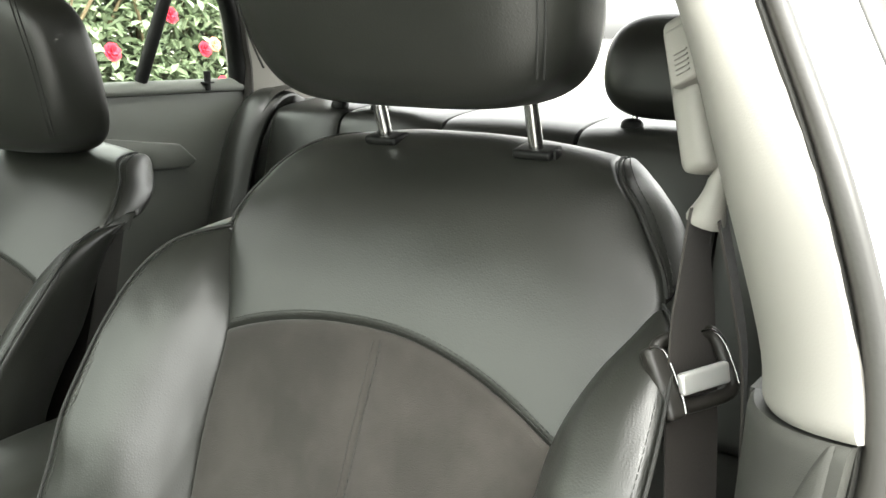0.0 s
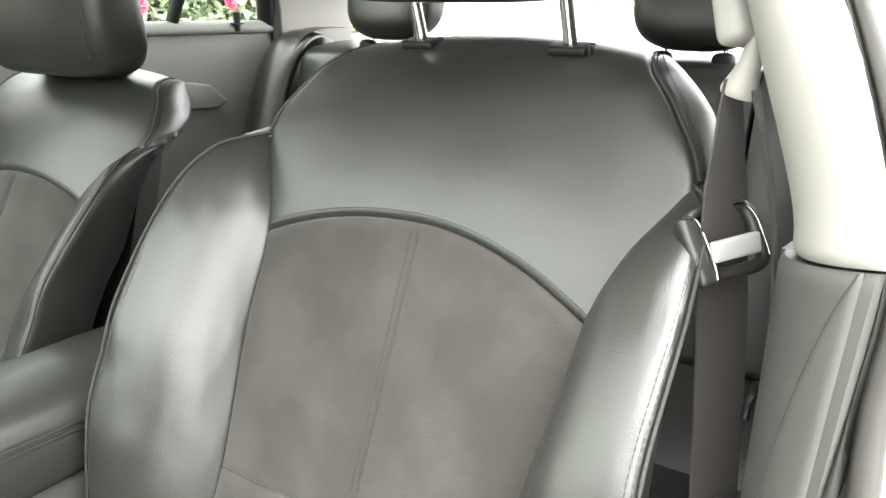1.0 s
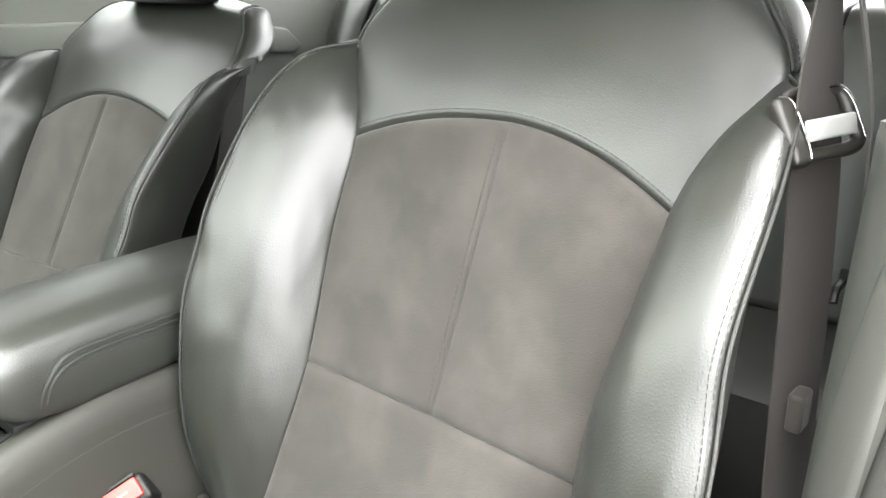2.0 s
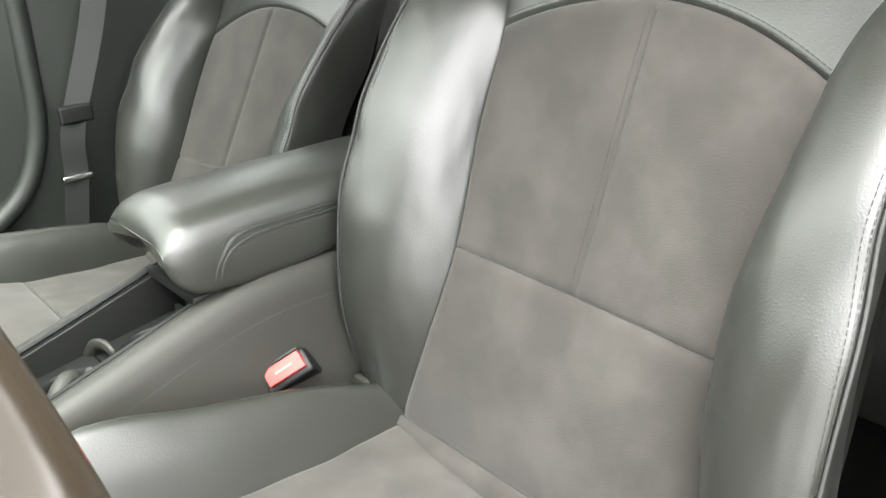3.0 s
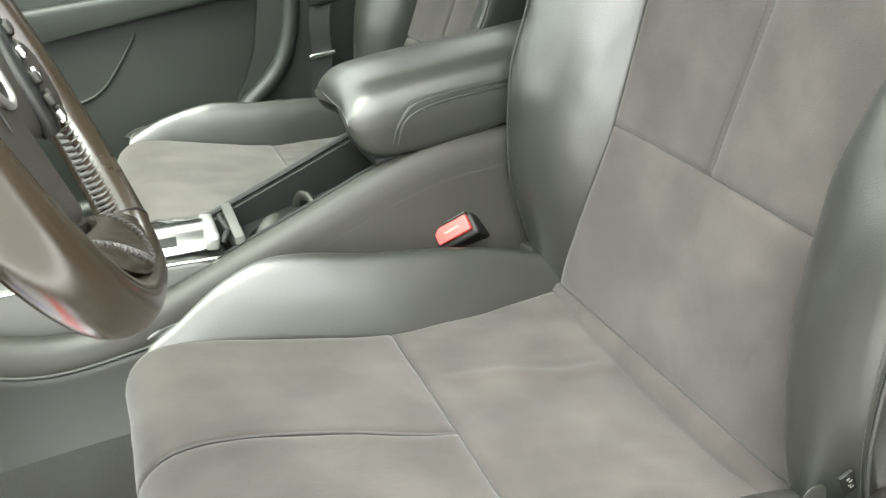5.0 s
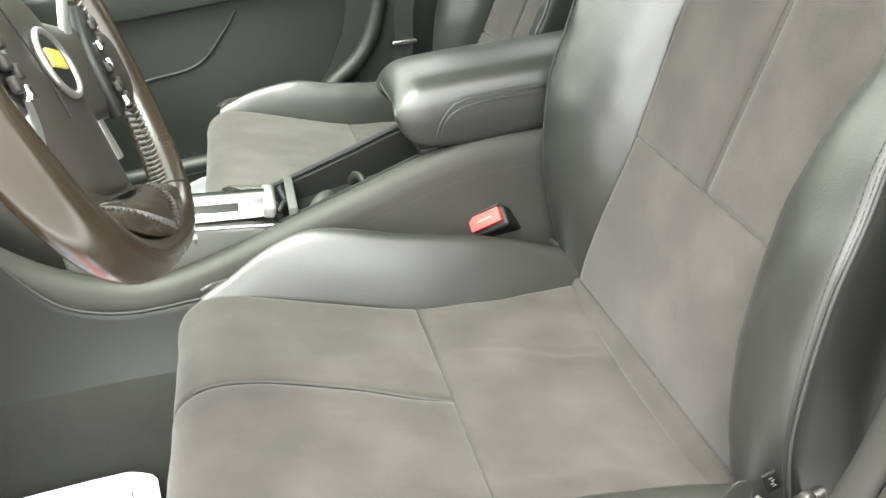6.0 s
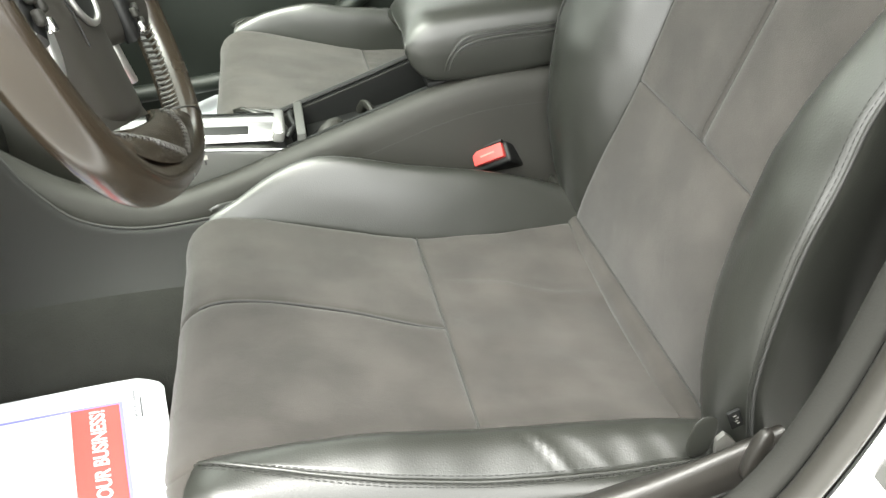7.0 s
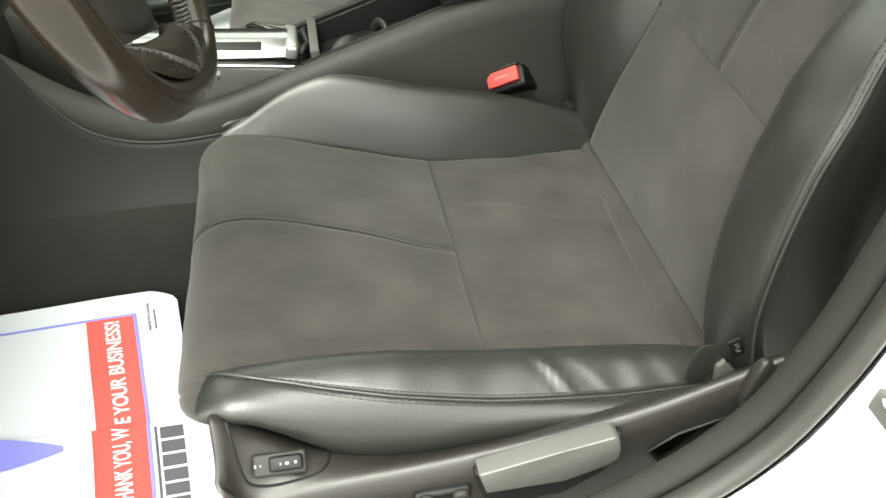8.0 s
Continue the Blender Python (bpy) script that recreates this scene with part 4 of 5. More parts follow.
def bar(pts, w, t):
    """A flattened rounded bar through pts; w, t: half width in the wheel's plane and half thickness, one for each point."""
    pts = [Vector(p) for p in pts]
    rows = []
    for i, p in enumerate(pts):
        d = (pts[min(i + 1, len(pts) - 1)] - pts[max(i - 1, 0)]).normalized()
        s = Vector((-d.y, d.x, 0)).normalized()
        rows.append([p + s * (w[i] * math.copysign(abs(math.cos(q * math.pi / 12)) ** 0.6, math.cos(q * math.pi / 12))) + Vector((0, 0, t * math.copysign(abs(math.sin(q * math.pi / 12)) ** 0.8, math.sin(q * math.pi / 12)))) for q in range(24)])
    bm = bmesh.new()
    vs = grid(bm, rows, close_v=True)
    bm.faces.new(vs[0])
    bm.faces.new(vs[-1])
    return bm


for s in (-1, 1):
    sp = wput("spoke", bar(path([(s * 0.06, -0.020, 0.022), (s * 0.10, -0.022, 0.016), (s * 0.15, -0.020, 0.008), (s * 0.186, -0.018, 0.003)], 14), [0.040 - 0.010 * k / 13 for k in range(14)], 0.011), HUBP)
    # curved silver blade beside the airbag cover, widest below the spoke
    deep = 0.012 if s > 0 else 0.0
    blade = path([(s * 0.138, 0.040, 0.002), (s * 0.112, 0.012, 0.002 + deep * 0.4), (s * 0.098, -0.020, 0.003 + deep), (s * 0.097, -0.050, 0.004 + deep), (s * 0.104, -0.070, 0.005 + deep), (s * 0.118, -0.086, 0.007 + deep)], 32)
    wput("spoke_trim", bar(blade, [0.0022 + 0.0068 * math.sin(math.pi * (0.06 + 0.90 * k / 31)) for k in range(32)], 0.0030), SATIN, sp, "satin silver spoke blade")
    bed = wput("button_bed", bar(path([(s * 0.150, 0.020, 0.001), (s * 0.128, -0.008, 0.002), (s * 0.118, -0.038, 0.003), (s * 0.122, -0.056, 0.005)], 12), [0.013] * 12, 0.006), TRAY, sp, "black button bed")
    for k in range(5):
        f = k / 4
        c = cr([(s * 0.146, 0.012), (s * 0.130, -0.012), (s * 0.121, -0.034), (s * 0.122, -0.050)], f * 3)
        for j in (-1, 1):
            wput("button", boxed((c[0] + s * j * 0.0058, c[1] + 0.002 * j, -0.0055), (0.0088, 0.0085, 0.005), 0.0024, None, 3), PLASTIC if (k + j) % 3 else CHROME, bed)
low = wput("spoke", bar(path([(0, -0.06, 0.026), (0, -0.09, 0.020), (0, -0.112, 0.016)], 8), [0.070] * 8, 0.010), HUBP, lab="dark lower spoke")


def foot_at(a, b):
    """Leather cover between the airbag cover and the rim's flat bottom."""
    u = 2 * a - 1
    top = np.array((0.078 * u, -0.1145 + 0.006 * u * u, 0.003 + 0.010 * abs(u) ** 3))
    end = np.array((0.104 * u, -0.1475 + 0.020 * u * u, -0.0138 + 0.004 * u * u))
    mid = (top + end) / 2 + np.array((0, 0, -0.012))
    return top * (1 - b) ** 2 + mid * 2 * b * (1 - b) + end * b * b


foot = wput("spoke_foot", patch(foot_at, 40, 16, out=(0, 0, -1), edges="b", dip=0.003, width=0.004, thick=0.020, relief=lambda a, b, p: 0.0012 * noise.noise(Vector(p) * 70)), WHEEL, low, "creased leather spoke foot")
for u0, u1 in ((-0.90, -0.08), (0.08, 0.90)):
    bm = bmesh.new()
    for k in range(13):
        u = u0 + (u1 - u0) * k / 12
        f = 0.16 + 0.62 * (k / 12 if u0 < 0 else 1 - k / 12)
        c, e = foot_at((u + 1) / 2, f), foot_at((u + 1) / 2 + 0.012, min(1.0, f + 0.17))
        for p, q in ((c, e), (foot_at((u + 1) / 2 + 0.018, f + 0.02), foot_at((u + 1) / 2 - 0.004, min(1.0, f + 0.15)))):
            tube(bm, [Vector(p) + Vector((0, 0, -0.0004)), Vector((p + q) / 2) + Vector((0, 0, -0.0012)), Vector(q) + Vector((0, 0, -0.0004))], 0.0008, 5)
    wput("lacing", bm, LACE, low)["kind"] = "stuff"
wput("badge_ring", tubed([(0.004 + 0.030 * math.cos(q * math.pi / 24), -0.026 + 0.021 * math.sin(q * math.pi / 24), 0.0012) for q in range(48)], 0.0024, 8, closed=True), SATIN, hub, "satin silver badge ring")
wput("badge_recess", sellipsoid((0.028, 0.019, 0.003), 0.6, 0.9, 32, 12, lambda q: q + Vector((0.004, -0.026, 0.0032))), TRAY, hub)
wput("badge", boxed((0.0, -0.024, 0.0002), (0.030, 0.012, 0.003), 0.001), YELLOW, hub, "plain gold badge")
wput("cover_seam", tubed(path([(-0.052, 0.020, 0.0042), (-0.040, -0.010, 0.0026), (-0.030, -0.040, 0.0022), (-0.030, -0.062, 0.0022)], 24), 0.0006, 6), TRAY, hub)
wput("column_shroud", tubed([(0, -0.005, 0.06), (0, -0.01, 0.10), (0, -0.02, 0.28)], 0.062, 20, taper=[0.8, 1.0, 1.1]), PLASTIC)
settle(wheel)

# ---------------------------------------------------------------- car shell
floor = thing("floor", "charcoal carpeted car floor", "floor", (0, 0, 0.3), kind="structure")
def floor_at(a, b):
    x = -1.05 + a * 2.3
    y = -0.70 + b * 1.40
    t = 1 / (1 + math.exp((abs(y) - 0.205) / 0.018))
    z = 0.325 + 0.225 * t * (1 if x < 0.3 else 0.7)
    z += 0.35 * max(0.0, (-0.80 - x) / 0.25) ** 1.5
    return np.array((x, y, z + 0.002 * noise.noise(Vector((x * 9, y * 9, 0)))))
part("carpet", patch(floor_at, 60, 60, edges="", out=(0, 0, 1), thick=0.02), CARPET, floor)
settle(floor)


def wall_panel(name, outline, lo, hi, axis, mat, parent, label="", bevel=0.004):
    return part(name, prism(outline, axis, lo, hi, bevel), mat, parent, label)


# right front door
door = thing("passenger_door", "closed car door, darkened for shade, with armrest and pocket line", "car door", (-0.45, 0.76, 0.35))
# the door's shade is put into its darker plastic colour
wall_panel("panel", [(-1.0, 0.36), (-0.42, 0.36), (-0.36, 0.50), (-0.26, 0.62), (-0.19, 0.72), (-0.168, 0.80), (-0.155, 1.07), (-1.0, 1.05)], 0.735, 0.80, "y", DOORSHADE, door)
part("armrest", prism([(-1.0, 0.792), (-1.0, 0.862), (-0.20, 0.858), (-0.176, 0.838), (-0.20, 0.818), (-0.60, 0.800)], "y", 0.706, 0.738, 0.012, 3), DOORSHADE, door)
part("upper_roll", tubed([(-1.0, 0.742, 0.99), (-0.5, 0.742, 1.0), (-0.09, 0.744, 1.01)], 0.05, 12, squash=0.4), DOORSHADE, door)
part("pocket_line", tubed(path([(-0.95, 0.733, 0.655), (-0.72, 0.733, 0.66), (-0.60, 0.733, 0.674), (-0.51, 0.733, 0.69), (-0.45, 0.733, 0.745), (-0.418, 0.733, 0.785)], 30), 0.003, 8), DOORSHADE, door)
part("window_frame", tubed(path([(-1.0, 0.75, 1.06), (-0.06, 0.745, 1.085)], 6), 0.02, 8), RUBBER, door)
part("window", prism([(-1.0, 1.06), (-0.07, 1.08), (-0.02, 1.46), (-0.55, 1.46), (-1.0, 1.2)], "y", 0.755, 0.759), GLASS, door)
settle(door)

# right B pillar
bpr = thing("pillar_trim", "shade-darkened lower and cream upper centre pillar trim", "pillar", (0.0, 0.74, 0.35))
# lower cover and sill edge carry their shade as a darker colour
wall_panel("lower_cover", [(-0.44, 0.36), (0.14, 0.36), (0.16, 1.07), (-0.17, 1.07), (-0.18, 0.80), (-0.205, 0.71), (-0.27, 0.62), (-0.38, 0.50)], 0.705, 0.78, "y", DOORSHADE, bpr, bevel=0.012)
bm = bmesh.new()
rows = [[(x0, y, z), (x1, y - 0.012, z), (x1 + 0.0, y + 0.06, z), (x0, y + 0.06, z)] for x0, x1, y, z in ((-0.09, 0.13, 0.71, 1.07), (-0.01, 0.14, 0.685, 1.2), (0.03, 0.17, 0.64, 1.35), (0.08, 0.21, 0.56, 1.46))]
vs = grid(bm, rows, close_v=True)
part("upper_cover", bm, CREAM, bpr, "cream plastic upper cover")
part("sill_edge", tubed(path([(-0.120, 0.712, 1.05), (-0.125, 0.708, 0.88), (-0.135, 0.705, 0.77), (-0.175, 0.70, 0.68), (-0.25, 0.695, 0.62), (-0.36, 0.69, 0.55), (-0.50, 0.69, 0.50), (-0.9, 0.69, 0.48)], 40), 0.018, 10), DOORSHADE, bpr)
settle(bpr)
beltr = thing("passenger_belt", "brown black seat belt hanging on the pillar", "seat belt", (0.03, 0.69, 0.4))
part("webbing", ribbon(path([(0.06, 0.655, 1.22), (-0.02, 0.662, 0.95), (-0.085, 0.664, 0.78), (-0.098, 0.664, 0.69), (-0.120, 0.666, 0.57), (-0.135, 0.67, 0.42)], 24), [(1, -0.6, 0.2)] * 24, 0.040), TRAY, beltr)
part("tongue", boxed((-0.080, 0.656, 0.800), (0.055, 0.014, 0.03), 0.005, None, 3), TRAY, beltr)
part("stop_clip", boxed((-0.098, 0.658, 0.694), (0.052, 0.012, 0.010), 0.004), CHROME, beltr)
settle(beltr)

# right rear door
rdoor = thing("rear_door", "closed dark grey rear car door with lock pin", "car door", (0.6, 0.76, 0.35))
wall_panel("panel", [(0.14, 0.36), (0.75, 0.36), (0.90, 0.55), (0.985, 0.80), (1.01, 1.135), (0.14, 1.135)], 0.735, 0.80, "y", DOORLIT, rdoor)
part("sill_roll", tubed([(0.14, 0.740, 1.128), (0.6, 0.742, 1.132), (1.0, 0.742, 1.128)], 0.018, 12, squash=0.6), DOORLIT, rdoor)
part("armrest", prism([(0.16, 0.99), (0.16, 1.045), (0.60, 1.040), (0.80, 1.010), (0.845, 0.970), (0.82, 0.955)], "y", 0.722, 0.737, 0.006, 3), DOORLIT, rdoor)
part("lock_pin", tubed([(0.890, 0.728, 1.12), (0.890, 0.728, 1.162)], 0.0075, 12), TRAY, rdoor, "black lock pin")
part("pin_collar", boxed((0.890, 0.732, 1.137), (0.028, 0.022, 0.004), 0.001), TRAY, rdoor)
FR = [(0.20, 0.752, 1.13), (0.22, 0.735, 1.25), (0.26, 0.70, 1.38), (0.34, 0.66, 1.45), (0.60, 0.65, 1.47), (0.80, 0.66, 1.44), (0.93, 0.70, 1.32), (0.985, 0.735, 1.21), (1.0, 0.75, 1.13)]
part("window_frame", tubed(path(FR, 60), 0.022, 10), TRAY, rdoor, "black window frame")
part("divider_bar", tubed([(0.731, 0.750, 1.144), (0.792, 0.663, 1.43)], 0.014, 10), TRAY, rdoor)
gl = bmesh.new()
ring = [gl.verts.new(p) for p in [(v.x, v.y + 0.004, v.z) for v in path(FR, 30)]]
gl.faces.new(ring)
ext = bmesh.ops.extrude_face_region(gl, geom=gl.faces[:])
bmesh.ops.translate(gl, verts=[v for v in ext["geom"] if isinstance(v, bmesh.types.BMVert)], vec=(0, 0.004, 0))
part("window", gl, GLASS, rdoor, smooth=False)
settle(rdoor)

# right C pillar trim, cream
cp = thing("rear_pillar_trim", "cream plastic rear pillar trim", "pillar", (1.15, 0.7, 1.1))
bm = bmesh.new()
rows = [[(x0, y0, z), (x1, y1, z), (x1 + 0.02, y1 + 0.05, z), (x0, y0 + 0.06, z)] for x0, y0, x1, y1, z in ((1.015, 0.735, 1.20, 0.66, 1.09), (1.0, 0.725, 1.19, 0.65, 1.18), (0.95, 0.69, 1.17, 0.60, 1.33), (0.86, 0.64, 1.15, 0.54, 1.45))]
vs = grid(bm, rows, close_v=True)
bm.faces.new(vs[0])
bm.faces.new(vs[-1])
bmesh.ops.subdivide_edges(bm, edges=bm.edges, cuts=2, use_grid_fill=True)
part("cover", bm, CREAM, cp)
part("seal", tubed(path([(0.99, 0.72, 0.85), (1.012, 0.728, 1.13), (0.99, 0.715, 1.22), (0.935, 0.68, 1.34), (0.83, 0.64, 1.45)], 30), 0.012, 8), RUBBER, cp)
settle(cp)

# rear bench
bench = thing("rear_bench", "black leather rear bench seat with stitched panels", "bench seat", (1.05, 0, 0.4))
def bench_panel(y0, y1, rise=0.0):
    def f(a, b):
        y = y0 + (y1 - y0) * a
        k = math.sin(math.pi * a) ** 0.6 * 0.012
        rows = [(0.86, 0.60), (0.90, 0.75), (0.94, 0.92), (0.968, 1.03), (0.99, 1.074 + rise), (1.05, 1.088 + rise), (1.14, 1.094)]
        x, z = cr(rows, b * 6)
        return np.array((x - k, y, z + k * 0.6))
    return patch(f, 14, 30, out=(-1, 0, 0.7), dip=0.006)
for y0, y1 in ((-0.62, -0.40), (-0.40, -0.13), (-0.13, 0.16), (0.16, 0.42), (0.42, 0.62)):
    part("back_panel", bench_panel(y0, y1), LEATHER, bench)
for s in (-1, 1):
    def sb(a, b):
        rows = [(0.80, 0.60), (0.86, 0.80), (0.93, 1.0), (0.99, 1.085), (1.05, 1.11), (1.1, 1.09)]
        x, z = cr(rows, b * 5)
        return np.array((x - 0.02 * math.sin(math.pi * a), s * (0.62 + 0.11 * a), z + 0.012 * math.sin(math.pi * a)))
    part("side_bolster", patch(sb, 10, 24, out=(-1, 0, 0.7), dip=0.005), LEATHER, bench)
def bcush(a, b):
    return np.array((0.42 + 0.46 * b, -0.66 + 1.32 * a, 0.60 + 0.03 * math.sin(math.pi * (1 - b) * 0.8) - 0.12 * max(0, 0.12 - b) / 0.12))
part("cushion", patch(bcush, 30, 16, out=(0, 0, 1), thick=0.12), LEATHER, bench)
settle(bench)


def rear_headrest(y, label):
    h = thing("rear_headrest", label, "headrest", (1.06, y, 1.09), "rear headrests")
    part("pad", sellipsoid((0.05, 0.118, 0.090), 0.72, 0.6, 48, 24, lambda q: Vector((q.x + 0.15 * q.z, q.y * (1 - 0.8 * max(0, q.z) ** 1.2), q.z)) + Vector((1.05, y, 1.195))), LEATHER, h)
    for s in (-1, 1):
        part("post", tubed([(1.030, y + s * 0.055, 1.07), (1.040, y + s * 0.055, 1.15)], 0.006, 12), CHROME, h, "chrome post")
        part("guide", sellipsoid((0.018, 0.020, 0.016), 0.7, 0.9, 20, 10, lambda q, s=s: q + Vector((1.020, y + s * 0.055, 1.090))), TRAY, h)
    return settle(h)


rear_headrest(-0.272, "black leather rear headrest on chrome posts")
rear_headrest(0.40, "black leather rear headrest on chrome posts")

shelf = thing("parcel_shelf", "grey parcel shelf under the rear window", "shelf", (1.3, 0, 1.07))
part("board", boxed((1.36, 0, 1.06), (0.46, 1.36, 0.03), 0.006), RUBBER, shelf)
settle(shelf)

for s, lab in ((1, "dark rear quarter panel beside the bench"), (-1, "dark rear quarter panel beside the bench")):
    quarter = thing("quarter_panel", lab, "side panel", (1.1, s * 0.74, 0.4))
    part("panel", prism([(0.70, 0.32), (1.6, 0.32), (1.6, 1.10), (1.0, 1.10), (0.93, 0.80)], "y", min(s * 0.715, s * 0.80), max(s * 0.715, s * 0.80), 0.01), DOORLIT, quarter)
    settle(quarter)
rbelt = thing("rear_belt", "grey rear seat belt lying over the bench shoulder", "seat belt", (1.05, 0.66, 1.1))
part("webbing", ribbon(path([(1.13, 0.64, 1.125), (1.04, 0.648, 1.122), (0.985, 0.655, 1.095), (0.92, 0.665, 1.0), (0.86, 0.67, 0.85), (0.80, 0.67, 0.64)], 20), [(0, 1, 0)] * 20, 0.047), RUBBER, rbelt)
settle(rbelt)
hatch = thing("boot_bulkhead", "dark panel behind the rear bench", "panel", (1.2, 0, 0.4))
part("panel", boxed((1.18, 0, 0.70), (0.04, 1.44, 0.72), 0.005), PLASTIC, hatch)
settle(hatch)

# left B pillar with cream upper trim, dark lower trim, seals and painted jamb
bpl = thing("driver_pillar_trim", "cream plastic upper centre pillar trim over dark lower trim", "pillar", (0.05, -0.70, 0.4))
# front outer edge and inner rear edge, from below
FE = [(-0.035, -0.735, 1.077), (-0.022, -0.727, 1.115), (0.0, -0.698, 1.19), (0.05, -0.653, 1.267), (0.12, -0.595, 1.36), (0.20, -0.535, 1.44)]
IE = [(0.068, -0.676, 1.053), (0.070, -0.671, 1.085), (0.080, -0.639, 1.17), (0.100, -0.601, 1.262), (0.145, -0.54, 1.35), (0.22, -0.48, 1.44)]
def upper(a, b):
    p, q = cr(FE, b * 5), cr(IE, b * 5)
    m = (p + q) / 2 + np.array((-0.030, 0.024, 0.0))
    return p * (1 - a) ** 2 + m * 2 * a * (1 - a) + q * a * a
part("upper_cover", patch(upper, 20, 30, out=(-0.7, 0.7, 0), edges="b", dip=0.003, thick=0.012), CREAM, bpl, "cream plastic upper cover")
def upper_in(a, b):
    q = cr(IE, b * 5)
    return np.array((q[0] + 0.12 * a, q[1] - 0.03 * a - 0.02 * a * a, q[2]))
part("upper_inner", patch(upper_in, 8, 24, out=(0, 1, 0), edges="", thick=0.01), CREAM, bpl)
FL = [(-0.60, -0.690, 0.490), (-0.42, -0.692, 0.520), (-0.30, -0.696, 0.565), (-0.217, -0.700, 0.610), (-0.156, -0.703, 0.650), (-0.110, -0.706, 0.700), (-0.085, -0.710, 0.761), (-0.070, -0.714, 0.824), (-0.060, -0.720, 0.90), (-0.045, -0.728, 1.0), (-0.036, -0.734, 1.066)]
def lower(a, b):
    p = cr(FL, b * 10) + np.array((0.001, 0.001, 0.009 * b ** 8))
    q = np.array((p[0] + 0.10 + 0.05 * (1 - b), -0.668, p[2] + 0.02 - 0.043 * b))
    k = min(1.0, max(0.0, (b - 0.38) / 0.22))
    k = 0.22 + 0.78 * k * k * (3 - 2 * k)
    m = (p + q) / 2 + np.array((-0.028 * k, 0.022 * k, 0.0))
    return p * (1 - a) ** 2 + m * 2 * a * (1 - a) + q * a * a
part("lower_cover", patch(lower, 20, 40, out=(-0.7, 0.7, 0), edges="t", dip=0.003, thick=0.012), PILLAR, bpl, "dark grey lower cover")
def lower_face(a, b):
    k = 1 - max(0.0, (b - 0.70) / 0.30) ** 1.6
    return lower(0.05 + a * (0.02 + 0.46 * k), b) + np.array((-0.0014, 0.0014, 0))
part("lower_face", patch(lower_face, 16, 50, out=(-0.7, 0.7, 0), edges="lrt", dip=0.002, width=0.005, thick=0.0004), PILLAR, bpl, "raised grey front face")
def lower_in(a, b):
    p = lower(1.0, b)
    return np.array((p[0] + 0.16 * a, p[1] - 0.01 * a, p[2]))
part("lower_inner", patch(lower_in, 8, 24, out=(0, 1, 0), edges="", thick=0.01), PILLAR, bpl)
EDGE = FL + FE[1:]
SEALS = [(-0.95, -0.69, 0.48)] + EDGE
def narrow(z):
    # the seals thin out towards the roof
    k = min(1.0, max(0.0, (z - 0.84) / 0.2))
    return k * k * (3 - 2 * k)
def seal_band(low, high, bulge):
    def f(a, b):
        x, y, z = cr(SEALS, b * (len(SEALS) - 1))
        n = narrow(z)
        y0, y1 = (low[i] + (high[i] - low[i]) * n for i in (0, 1))
        k = math.sin(math.pi * a)
        return np.array((x - 0.7 * bulge * k * (1 - 0.8 * n) - 0.005 + 0.009 * n, y + y0 + (y1 - y0) * a, z + 0.7 * bulge * k * (1 - 0.8 * n) - 0.002))
    return patch(f, 10, 90, edges="lr", dip=0.004, width=0.005, out=(-0.7, 0, 0.7), thick=0.012)
part("door_seal", seal_band((0.006, -0.021), (-0.0005, -0.003), 0.004), SEALG, bpl, "grey flocked door seal")
part("outer_seal", seal_band((-0.021, -0.046), (-0.003, -0.019), 0.006), RUBBER, bpl, "grey rubber door seal")
settle(bpl)

body = thing("car_body", "white painted car body sill and pillar jamb", "car body", (0, -0.80, 0.3))
JE = [(-1.0, -0.69, 0.48)] + EDGE
def jamb(a, b):
    x, y, z = cr(JE, b * (len(JE) - 1))
    k = min(1.0, max(0.0, (z - 0.45) / 0.2))
    return np.array((x + 0.07 * a * k + 0.008, y - 0.040 + 0.023 * narrow(z) - 0.075 * a, z - 0.16 * a * (1 - k) - 0.010))
part("jamb", patch(jamb, 14, 70, out=(-0.3, -0.9, 0.2), edges="", thick=0.012), PAINT, body)
def outer_skin(a, b):
    x, y, z = cr(JE, b * (len(JE) - 1))
    k = min(1.0, max(0.0, (z - 0.45) / 0.2))
    return np.array((x + 0.07 * k + 0.008 + 0.9 * a * k, y - 0.119 + 0.027 * narrow(z) - 0.01 * a, z - 0.16 * (1 - k) - 0.008 - 0.12 * a * (1 - k)))
part("outer_skin", patch(outer_skin, 10, 60, out=(0, -1, 0), edges="", thick=0.01), PAINT, body)
def jamb_edge(a, b):
    return jamb(0.42 + 0.20 * a, 0.62 + 0.38 * b) + np.array((-0.004, -0.003, 0))
part("edge_seal", patch(jamb_edge, 8, 40, out=(-0.8, -0.6, 0), edges="lr", dip=0.002, thick=0.003), RUBBER, body, "grey rubber edge seal")
part("door_gap", tubed([jamb(0.645, 0.62 + 0.38 * k / 40) + np.array((-0.004, -0.003, 0)) for k in range(41)], 0.0024, 8), TRAY, body, "dark gap beside the rear door")
settle(body)
striker = thing("door_striker", "metal door striker plate on the white jamb", "door striker", (0.04, -0.79, 0.72))
SN = Vector((-0.72, -0.67, 0.17)).normalized()
SD = (Vector((0.02, -0.33, -0.94)) - SN * SN.dot(Vector((0.02, -0.33, -0.94)))).normalized()
SR = SN.cross(SD)
